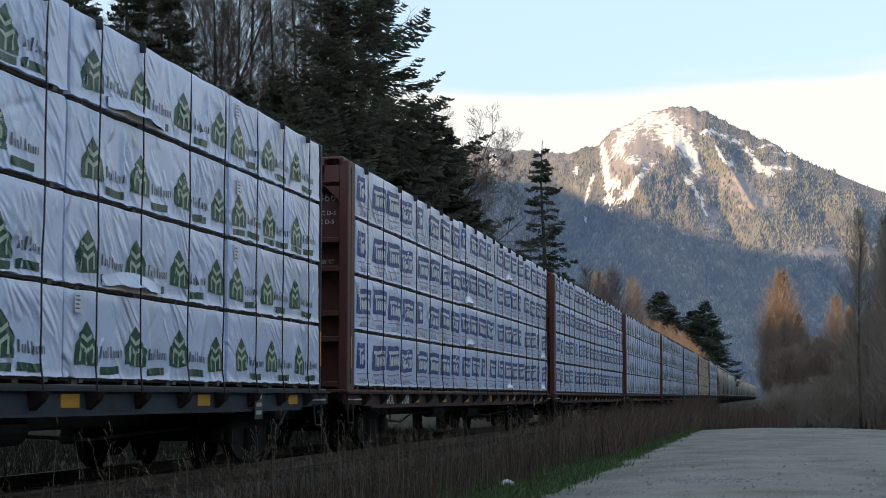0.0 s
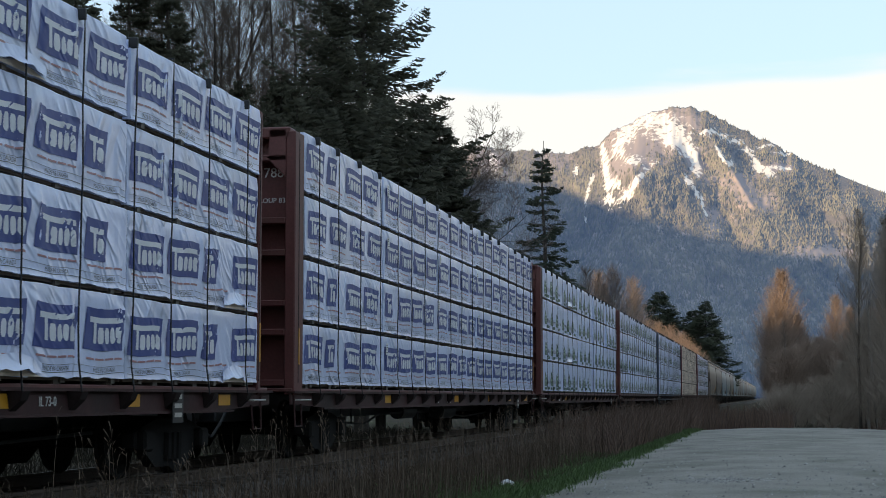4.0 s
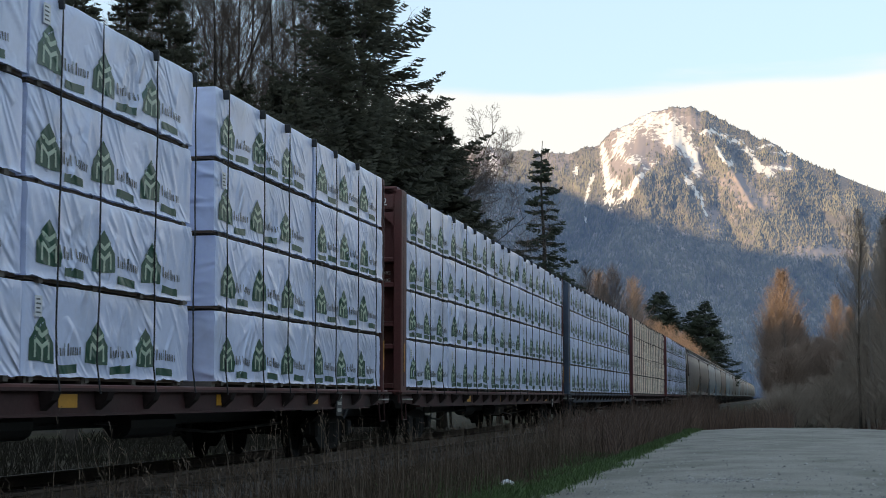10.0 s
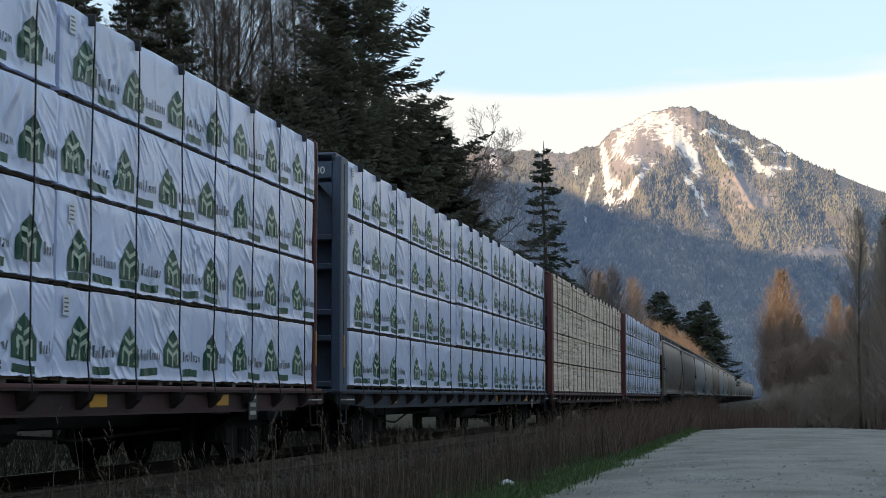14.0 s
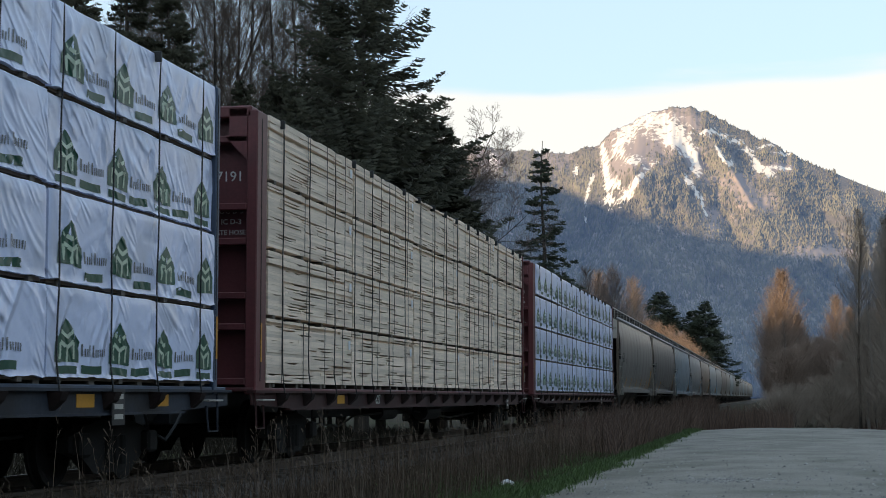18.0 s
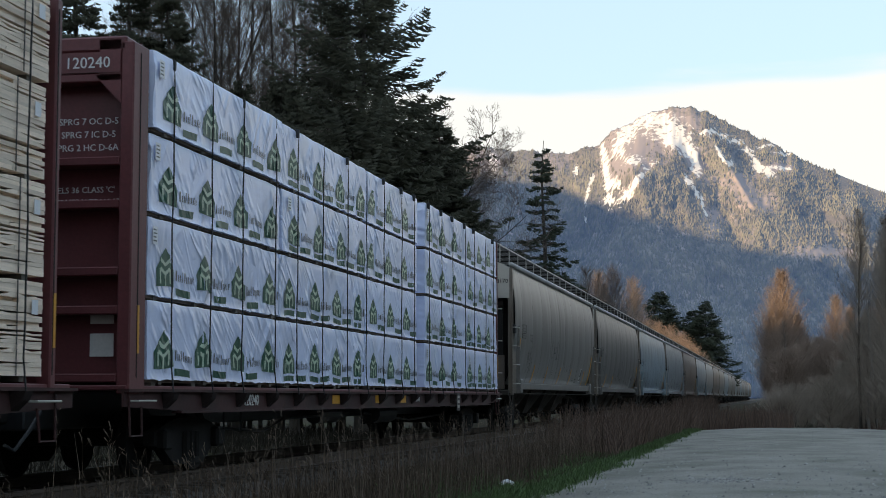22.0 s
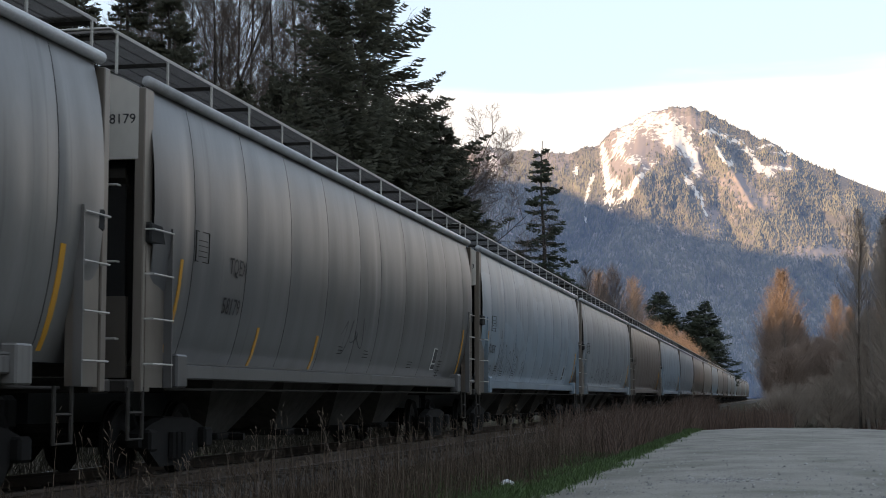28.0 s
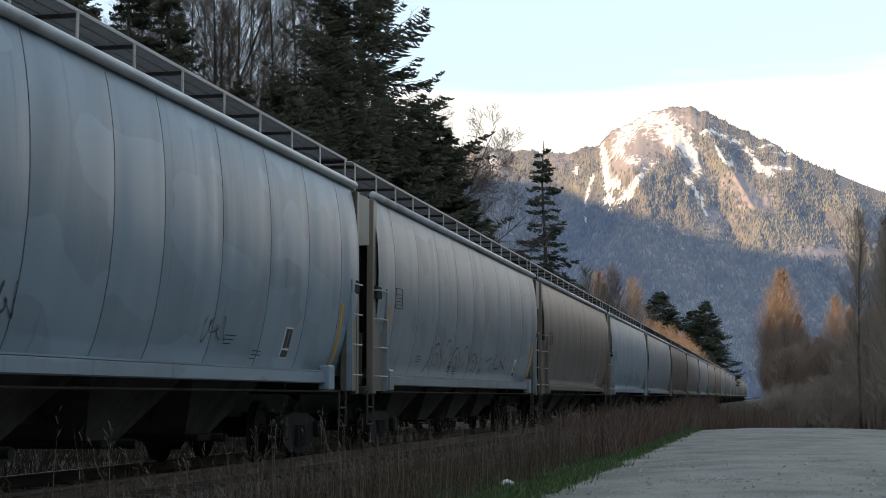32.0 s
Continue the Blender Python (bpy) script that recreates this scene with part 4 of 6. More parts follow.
tuft_field("far_side_grass", "olive dead grass beyond the rails, coloured dark for shade", FAR_GRASS, 22000,
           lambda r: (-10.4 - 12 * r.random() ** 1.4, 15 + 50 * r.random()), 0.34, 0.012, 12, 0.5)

bag = Shape()
rr_ = np.random.default_rng(3)
ring_n = 9
for j in range(6):
    t = j / 5
    rad = 0.085 * math.sin(math.pi * (0.18 + 0.8 * t)) + 0.01
    for i in range(ring_n):
        a = 2 * math.pi * i / ring_n
        k = rad * rr_.uniform(0.75, 1.3)
        bag.v.append((k * math.cos(a) * 1.25, k * math.sin(a), 0.13 * t * rr_.uniform(0.85, 1.1)))
bag.f = [(j * ring_n + i, j * ring_n + (i + 1) % ring_n, j * ring_n + ring_n + (i + 1) % ring_n, j * ring_n + ring_n + i) for j in range(5) for i in range(ring_n)]
bag.f += [tuple(range(ring_n - 1, -1, -1)), tuple(range(5 * ring_n, 6 * ring_n))]
thing("plastic_bag", "crumpled white plastic bag lying in the grass", "litter", pose(-4.42, 27.4, ground_z(-4.42, 27.4)), data=bag.mesh("plastic_bag", LITTER))


# ---- train: running gear ----
WHEEL_R = 0.42
ws = Shape()
for sx in (-1, 1):
    prof_w = ((0.12, 0.68), (0.30, 0.70), (0.36, 0.69), (0.445, 0.69), (0.445, 0.72), (0.42, 0.725), (0.415, 0.80), (0.36, 0.80), (0.30, 0.76), (0.12, 0.77))
    n = 20
    vs = [(sx * x, r_ * math.cos(2 * math.pi * i / n), r_ * math.sin(2 * math.pi * i / n)) for r_, x in prof_w for i in range(n)]
    fs_ = [(j * n + i, j * n + (i + 1) % n, ((j + 1) % 10) * n + (i + 1) % n, ((j + 1) % 10) * n + i) for j in range(10) for i in range(n)]
    ws.add(vs, fs_)
ws.tube((-1.05, 0, 0), (1.05, 0, 0), 0.08, n=10)
WHEELSET = ws.mesh("wheelset", STEEL)
SIDE_FRAME = Shape().plate([(-1.12, 0.50), (-1.12, 0.36), (-0.80, 0.30), (-0.48, 0.12), (0.48, 0.12), (0.80, 0.30), (1.12, 0.36), (1.12, 0.50), (0.75, 0.60), (0.42, 0.66), (-0.42, 0.66), (-0.75, 0.60)], -0.065, 0.065).mesh("side_frame", STEEL)
sp = Shape()
for sx in (-1, 1):
    for dy in (-0.16, 0, 0.16):
        sp.tube((sx * 1.07, dy, 0.2), (sx * 1.07, dy, 0.5), 0.06, n=8)
    for dy in (-0.89, 0.89):
        sp.box(min(sx * 1.02, sx * 1.16), max(sx * 1.02, sx * 1.16), dy - 0.13, dy + 0.13, 0.3, 0.54, 0.03)
SPRINGS = sp.mesh("springs", STEEL)
BOLSTER = Shape().box(-1.0, 1.0, -0.2, 0.2, 0.45, 0.68, 0.03).mesh("bolster", STEEL)


def truck(car, y, turning):
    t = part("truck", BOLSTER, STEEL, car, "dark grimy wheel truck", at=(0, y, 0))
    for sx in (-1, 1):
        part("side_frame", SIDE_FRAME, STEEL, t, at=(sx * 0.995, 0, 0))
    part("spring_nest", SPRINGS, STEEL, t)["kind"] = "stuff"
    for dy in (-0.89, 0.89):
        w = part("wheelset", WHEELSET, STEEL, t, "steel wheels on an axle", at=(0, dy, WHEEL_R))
        if turning:
            ROLLERS.append((w, dy))
    return t


cp = Shape().box(-0.12, 0.12, -0.62, 0.2, 0.62, 0.86, 0.03)
cp.box(-0.17, 0.17, -0.80, -0.52, 0.55, 0.92, 0.05)
COUPLER = cp.mesh("coupler", STEEL)


# ---- train: lumber bundles ----
PACK = 0.838      # height of a pack
DECK = 1.085
WIDE = 1.235


def crease_set(length, seed):
    """Folds of one sheet: fans that gather at the hem and single slanting folds. Rows of y, z, angle, reach, width, height."""
    r = np.random.default_rng(seed + 5000)
    rows_ = []
    for _ in range(max(1, int(length * 0.8))):
        y, z, mid_ = r.uniform(-0.5, 0.5) * length, r.choice((0.02, 0.78)), r.uniform(-0.6, 0.6)
        for k in range(int(r.integers(4, 8))):
            a = (1 if z < 0.4 else -1) * math.pi / 2 + mid_ + r.normal(0, 0.4)
            ln = r.uniform(0.25, 0.75)
            rows_.append((y + math.cos(a) * ln * 0.55, z + math.sin(a) * ln * 0.55, a, ln / 2, r.uniform(0.022, 0.036), r.choice((-1, 1, 1)) * r.uniform(0.007, 0.016)))
    way = r.choice((-1, 1))
    for _ in range(int(length * 7)):
        a = way * math.radians(r.normal(52, 14)) * (1 if r.random() < 0.8 else -1)
        rows_.append((r.uniform(-0.5, 0.5) * length, r.uniform(0, 0.82), a, r.uniform(0.12, 0.42), r.uniform(0.015, 0.026), r.choice((-1, 1, 1)) * r.uniform(0.004, 0.012)))
    return np.array(rows_)


def wrap_depth(y, z, folds, seed):
    """How far the sheet stands out at (y, z)."""
    y, z = np.asarray(y, float), np.asarray(z, float)
    d = 0.004 * np.sin(y * 2.3 + seed) * np.sin(z * 4.1 + seed * 1.7) + 0.003 * np.sin(y * 5.1 + z * 3.0 + seed * 0.6) - 0.006
    for fy, fz, a, reach, wide, high in folds:
        ca, sa = math.cos(a), math.sin(a)
        along, across = (y - fy) * ca + (z - fz) * sa, -(y - fy) * sa + (z - fz) * ca
        across = across + 0.02 * np.sin(along * 7 + fy * 5)
        d = d + high * np.exp(-(across / wide) ** 2) * np.clip(1.3 * (1 - (along / reach) ** 2), 0, 1)
    return np.clip(d, -0.022, 0.014)


class Sheet:
    """The outer face of one wrapped pack, on which its print lies."""

    def __init__(self, length, seed, fine):
        self.length, self.seed, self.fine = length, seed, fine
        self.folds = crease_set(length, seed) if fine else ()

    def mesh(self):
        length, seed = self.length, self.seed
        s = Shape()
        ny, nz, h = (max(8, int(length / 0.035)), 20, PACK) if self.fine else (6, 3, PACK)
        hem = [0.022 * noise.noise(Vector((i * 4.5 / ny * length, seed, 1.0))) + 0.010 * noise.noise(Vector((i * 17 / ny * length, seed, 4.0))) for i in range(ny + 1)]
        top = [0.012 * noise.noise(Vector((i * 2.3 / ny * length, seed, 8.0))) for i in range(ny + 1)]
        ys = np.repeat(-length / 2 + length * np.arange(ny + 1) / ny, nz + 1)
        u = np.tile(np.arange(nz + 1) / nz, ny + 1)
        zs = h * u + np.repeat(hem, nz + 1) * (1 - u) ** 3 + np.repeat(top, nz + 1) * u ** 3
        x = WIDE / 2 + wrap_depth(ys, zs, self.folds, seed) - 0.010 * (np.clip(u - 0.9, 0, 1) / 0.1) ** 2 - 0.012 * (np.abs(ys) > length / 2 - 0.02) + 0.010 * (u == 0)
        s.v = list(zip(x.tolist(), ys.tolist(), zs.tolist()))
        k = nz + 1
        s.f = [(i * k + j, i * k + k + j, i * k + k + j + 1, i * k + j + 1) for i in range(ny) for j in range(nz)]
        x1 = -WIDE / 2
        edge = {"top": [i * k + nz for i in range(ny + 1)], "low": [i * k for i in range(ny, -1, -1)], "near": list(range(0, k)), "far": list(range(ny * k + nz, ny * k - 1, -1))}
        near_, far_ = (x1, -length / 2), (x1, length / 2)
        ends = {"top": ((*far_, h), (*near_, h)), "low": ((*near_, 0), (*far_, 0)), "near": ((*near_, h), (*near_, 0)), "far": ((*far_, 0), (*far_, h))}
        for side_, ring_ in edge.items():
            s.add([s.v[i] for i in ring_] + list(ends[side_]), [tuple(range(len(ring_) + 2))])
        s.add([(*near_, 0), (*near_, h), (*far_, h), (*far_, 0)], [(0, 1, 2, 3)])
        me = s.mesh("wrap", WRAP)
        me.polygons.foreach_set("use_smooth", [len(p.vertices) == 4 for p in me.polygons])
        me.update()
        return me

    def on(self, y, z, lift):
        """Points of the sheet, the print drawn a little askew by the folds."""
        y, z = np.asarray(y, float), np.asarray(z, float)
        d = wrap_depth(y, z, self.folds, self.seed)
        yy = np.clip(y + 0.010 * np.sin(z * 9 + y * 4 + self.seed) + 0.9 * d, -self.length / 2 + 0.012, self.length / 2 - 0.012)
        zz = np.clip(z + 0.010 * np.sin(y * 6 + self.seed * 2) + 0.8 * d, 0.012, PACK - 0.025)
        return list(zip((WIDE / 2 + wrap_depth(yy, zz, self.folds, self.seed) + lift).tolist(), yy.tolist(), zz.tolist()))

    def patch(self, s, quad, nu=1, nv=1, lift=0.0055):
        """Lay one printed four-sided field on the sheet; corners (y, z) from the lower near one round."""
        (ya, za), (yb, zb), (yc, zc), (yd, zd) = quad
        u, v = np.meshgrid(np.arange(nu + 1) / nu, np.arange(nv + 1) / nv)
        y = ((ya * (1 - u) + yb * u) * (1 - v) + (yd * (1 - u) + yc * u) * v).ravel()
        z = ((za * (1 - u) + zb * u) * (1 - v) + (zd * (1 - u) + zc * u) * v).ravel()
        k = nu + 1
        s.add(self.on(y, z, lift), [(j * k + i, j * k + i + 1, j * k + k + i + 1, j * k + k + i) for j in range(nv) for i in range(nu)])
        return s

    def field(self, s, y0, y1, z0, z1, lift=0.008, slant=0.0):
        nu, nv = max(1, int((y1 - y0) / 0.07)), max(1, int((z1 - z0) / 0.07))
        return self.patch(s, ((y0, z0), (y1, z0 + slant), (y1, z1 + slant), (y0, z1)), nu, nv, lift)

    def words(self, s, text_mesh, y, z):
        pts = [v.co for v in text_mesh.vertices]
        s.add(self.on([y + p.y for p in pts], [z + p.z for p in pts], 0.0065), [tuple(q.vertices) for q in text_mesh.polygons])


F2 = WIDE / 2 + 0.012
HOUSE_TOPS = ((-0.265, -0.16, 0.19, 0.275), (-0.16, 0.0, 0.30, 0.42), (0.0, 0.16, 0.42, 0.30), (0.16, 0.265, 0.275, 0.19))
HEM_WORDS = letters("MADE IN CANADA", 0.062, INK)


def house_print(sheet_, y, z):
    """The printed house with its branching pale lines."""
    s, m_ = Shape(), Shape()
    for a, b, ta, tb in HOUSE_TOPS:
        sheet_.patch(s, ((y + a, z), (y + b, z), (y + b, z + tb), (y + a, z + ta)), 3, 8)
    sheet_.field(m_, y - 0.02, y + 0.02, z, z + 0.15)
    for sg in (-1, 1):
        for zz in (0.11, 0.21):
            q = [(y, z + zz), (y + sg * 0.14, z + zz + 0.06), (y + sg * 0.14, z + zz + 0.105), (y, z + zz + 0.045)]
            sheet_.patch(m_, q if sg > 0 else [q[1], q[0], q[3], q[2]], 2, 1, 0.008)
        sheet_.field(m_, y + sg * 0.15 - 0.018, y + sg * 0.15 + 0.018, z + 0.03, z + 0.19)
    return s, m_


def panel_print(sheet_, y, z, cut_=1.0):
    """The slanting printed panel with its pale overline, stem and rounded blocks; cut_ is the share that shows."""
    s, m_ = Shape(), Shape()
    w = 0.97 * cut_
    sheet_.patch(s, ((y - 0.50, z), (y - 0.50 + w * 0.97, z), (y - 0.43 + w * 0.96, z + 0.41), (y - 0.43, z + 0.41)), max(3, int(14 * cut_)), 9)
    right = y - 0.5 + w - 0.06
    sheet_.field(m_, y - 0.36, min(y + 0.42, right), z + 0.27, z + 0.325)
    sheet_.field(m_, y - 0.27, y - 0.205, z + 0.07, z + 0.27)
    for ya, yb in ((-0.17, -0.03), (0.0, 0.10), (0.13, 0.24), (0.27, 0.41)):
        if y + yb > right + 0.02:
            break
        sheet_.patch(m_, ((y + ya + 0.025, z + 0.07), (y + yb - 0.025, z + 0.07), (y + yb, z + 0.105), (y + ya, z + 0.105)), 2, 1, 0.008)
        sheet_.patch(m_, ((y + ya, z + 0.105), (y + yb, z + 0.105), (y + yb, z + 0.195), (y + ya, z + 0.195)), 2, 2, 0.008)
        sheet_.patch(m_, ((y + ya, z + 0.195), (y + yb, z + 0.195), (y + yb - 0.025, z + 0.23), (y + ya + 0.025, z + 0.23)), 2, 1, 0.008)
    return s, m_


def waney_board(ya, yb, x1, z0, z1, r):
    """A sawn board whose outer upper edge is broken away in stretches, which leaves dark slits in the stack."""
    n_ = max(3, int((yb - ya) / 0.16))
    s = Shape()
    low = 0.0
    for i in range(n_ + 1):
        y = ya + (yb - ya) * i / n_
        low = r.uniform(0.008, 0.027) if r.random() < (0.84 if low else 0.075) else 0.0
        s.v += [(-WIDE / 2, y, z0), (x1, y, z0), (x1, y, z1 - low), (x1 - 0.13, y, z1 - low * 1.1), (x1 - 0.15, y, z1), (-WIDE / 2, y, z1)]
    for i in range(n_):
        a_ = i * 6
        s.f += [(a_ + j, a_ + (j + 1) % 6, a_ + 6 + (j + 1) % 6, a_ + 6 + j) for j in range(6)]
    s.f += [(5, 4, 3, 2, 1, 0), tuple(n_ * 6 + j for j in range(6))]
    return s


PACKS = {}


def bundle_kind(kind, length, variant):
    """The first of each kind of pack; later ones are copies of it."""
    key = (kind, round(length, 2), variant)
    if key in PACKS:
        return PACKS[key]
    seed = 100 + len(PACKS) * 7
    r = np.random.default_rng(seed)
    if kind == "lumber":
        ob = thing("lumber_bundle", "bundle of bare pale sawn boards strapped on a flatcar", "lumber bundle", pose(0, 0, -50), group="lumber bundles on flatcars")
        z = 0.0
        for k in range(21):
            th = 0.0394
            cuts = [-length / 2, length * r.uniform(-0.4, 0.4), length / 2] if variant else [-length / 2, length / 2]
            for ya, yb in zip(cuts, cuts[1:]):
                back_ = abs(r.normal(0, 0.004)) + (r.uniform(0.02, 0.06) if r.random() < 0.05 else 0)
                part("board", waney_board(ya + r.uniform(0, 0.008), yb - r.uniform(0, 0.008), WIDE / 2 - back_, z, z + th, r), LUMBER, ob)
            z += th + 0.0008
        part("sticker", Shape().box(-WIDE / 2, WIDE / 2 - 0.05, -length / 2 + 0.3, length / 2 - 0.3, 0.3, 0.32), LUMBER_DARK, ob)
        bands = Shape()
        for u in (-0.36, -0.12, 0.13, 0.37):
            y = u * length + r.normal(0, 0.05)
            bands.box(WIDE / 2 + 0.012, WIDE / 2 + 0.017, y - 0.008, y + 0.008, 0.0, z)
        part("steel_band", bands, STRAP, ob)["kind"] = "stuff"
        y = length / 2 - 0.2
        part("tag", Shape().box(WIDE / 2 + 0.014, WIDE / 2 + 0.018, y - 0.06, y + 0.06, 0.55, 0.68), WHITE_PRINT, ob, "small white paper tag")
    else:
        label = {"green": "white plastic-wrapped lumber with green house emblems", "blue": "white plastic-wrapped lumber with printed blue panels",
                 "plain": "lumber bundle in plain white plastic wrap"}[kind]
        ob = thing("lumber_bundle", label + ", on a flatcar", "lumber bundle", pose(0, 0, -50), group="lumber bundles on flatcars")
        sheet_ = Sheet(length, seed, variant > 0)
        part("wrap", sheet_.mesh(), WRAP, ob, "creased white plastic wrap")
        word, lines, base = Shape(), Shape(), Shape()
        if variant and kind == "green":
            y = -length / 2 + r.uniform(0.3, 0.6)
            while y < length / 2 - 0.27:
                g, lm = house_print(sheet_, y, 0.14 + r.normal(0, 0.01))
                e_ = part("emblem", g, GREEN, ob, smooth=True, fix=False)
                part("emblem_mark", lm, GREEN_PALE, e_, fix=False)["kind"] = "stuff"
                t = y + 0.33
                for c in range(10):
                    wd = (0.065, 0.04, 0.04, 0.032, 0.05, 0.032, 0.04, 0.036, 0.04, 0.032)[c]
                    if t + wd < length / 2 - 0.02:
                        sheet_.field(word, t, t + wd * 0.62, 0.21, 0.325 if c in (0, 3, 4) else 0.285, 0.006)
                    t += wd + 0.014 + (0.03 if c == 3 else 0)
                for a in (-0.24, 0.33):
                    if y + a + 0.49 < length / 2 and (a > 0 or seed % 3 == 0):
                        sheet_.field(base, y + a, y + a + 0.47, 0.03 if a < 0 else 0.045, 0.105 if a < 0 else 0.125, 0.006)
                y += 1.25
        if variant and kind == "blue":
            pitch = length / round(length / 1.13) if variant == 1 else r.uniform(1.04, 1.12)
            y = -length / 2 + (pitch / 2 if variant == 1 else 0.53)
            while y < length / 2 - 0.1:
                if y - 0.52 > -length / 2 - 0.02:
                    z0 = 0.265 + r.normal(0, 0.012)
                    cut_ = min(1.0, (length / 2 - y + 0.45) / 0.97)
                    g, lm = panel_print(sheet_, y, z0, cut_ if cut_ < 1 or r.random() < 0.85 else 0.55)
                    e_ = part("printed_panel", g, BLUE, ob, smooth=True, fix=False)
                    part("panel_mark", lm, WHITE_PRINT, e_, fix=False)["kind"] = "stuff"
                    for c in range(4):
                        if y - 0.2 + c * 0.22 < length / 2:
                            sheet_.field(word, y - 0.42 + c * 0.22, y - 0.23 + c * 0.22, 0.185, 0.205, 0.006)
                    sheet_.words(lines, HEM_WORDS, y, 0.085)
                y += pitch
            sheet_.field(lines, -length / 2 + 0.03, length / 2 - 0.03, 0.050, 0.056, 0.006)
            sheet_.field(lines, -length / 2 + 0.03, length / 2 - 0.03, 0.120, 0.124, 0.006)
        if base.v:
            part("base_strip", base, GREEN, ob, "printed green strips along the hem", fix=False)["kind"] = "stuff"
        if lines.v:
            part("print_line", lines, INK, ob, fix=False)["kind"] = "stuff"
        if word.v:
            part("print_line", word, INK if kind == "green" else PINK, ob, fix=False)["kind"] = "stuff"
    dn = Shape()
    for u in (-0.42, -0.14, 0.14, 0.42):
        y = u * length + r.normal(0, 0.08)
        dn.box(-WIDE / 2, WIDE / 2 - r.uniform(0.0, 0.04), y - 0.045, y + 0.045, -0.05, 0.001)
    part("dunnage", dn, LUMBER_DARK, ob, "short timber spacers under the bundle")["kind"] = "stuff"
    if kind != "lumber" and variant:
        part("bottom_board", Shape().box(-WIDE / 2, WIDE / 2 - 0.05, -length / 2 + 0.03, length / 2 - 0.03, -0.03, 0.002), LUMBER_BROWN, ob)
        if length > 2 and r.random() < 0.3:
            y = -length / 2 + r.uniform(0.12, 0.3)
            z = r.uniform(0.5, 0.62)
            tag = part("tag", Shape().box(F2, F2 + 0.002, y - 0.075, y + 0.075, z, z + 0.19), WHITE_PRINT, ob, "white paper tag with dark bars")
            bars = Shape()
            for q in range(4):
                bars.box(F2 + 0.002, F2 + 0.003, y - 0.05, y + 0.05 - 0.02 * (q % 2), z + 0.03 + 0.04 * q, z + 0.045 + 0.04 * q)
            part("writing_bar", bars, INK, tag)["kind"] = "stuff"
    if kind != "lumber" and variant == 2 and length > 2 and r.random() < (0.6 if kind == "blue" else 0.22):
        y = r.uniform(-0.3, 0.3) * length
        w = r.uniform(0.3, 0.8)
        part("exposed_board", Shape().plate([(y - w, -0.004), (y + w, -0.004), (y + w * 0.5, 0.045), (y - w * 0.1, 0.075), (y - w * 0.6, 0.03)], F2 + 0.001, F2 + 0.003), LUMBER, ob, "bare boards under the torn hem")
        fl = Shape()
        for i in range(9):
            t = i / 8
            yy = y - w + 2 * w * t
            lift_ = math.sin(math.pi * t)
            for j in range(4):
                q = j / 3
                fl.v.append((F2 + 0.004 + lift_ * 0.07 * q * q, yy, 0.02 + 0.08 * lift_ + 0.10 * (1 - q) - 0.05 * q * lift_ * (1 + 0.4 * math.sin(i * 2.3))))
        fl.f = [(i * 4 + j, i * 4 + 4 + j, i * 4 + 5 + j, i * 4 + 1 + j) for i in range(8) for j in range(3)]
        part("torn_flap", fl, WRAP, ob, "loose torn flap of wrap", smooth=True)
    PACKS[key] = ob
    return ob


def load_car(y0, kind, lengths, seed, rise):
    r = np.random.default_rng(seed)
    gap = 0.04
    for side in (1, -1):
        for tier in range(4):
            y = y0
            for k, ln in enumerate(lengths):
                if ln < 1.2:
                    y += ln + gap
                    continue
                kd = kind
                if side < 0:
                    kd = "lumber" if kind == "lumber" else "plain"
                src = bundle_kind(kd, ln, 0 if side < 0 else 1 + int(r.integers(0, 3)))
                dx = r.normal(0, 0.012) if side > 0 else 0
                dy = r.normal(0, 0.015)
                x = TRACK + side * (SIDE - WIDE / 2 + dx)
                m = pose(x, y + ln / 2 + dy, DECK + tier * rise + (0.004 * tier * ((k * 7 + seed) % 4) if side > 0 else 0), 0, 0, 0 if side > 0 else 180)
                ob = copy_thing(src, m)
                MOVERS.append((ob, m))
                y += ln + gap


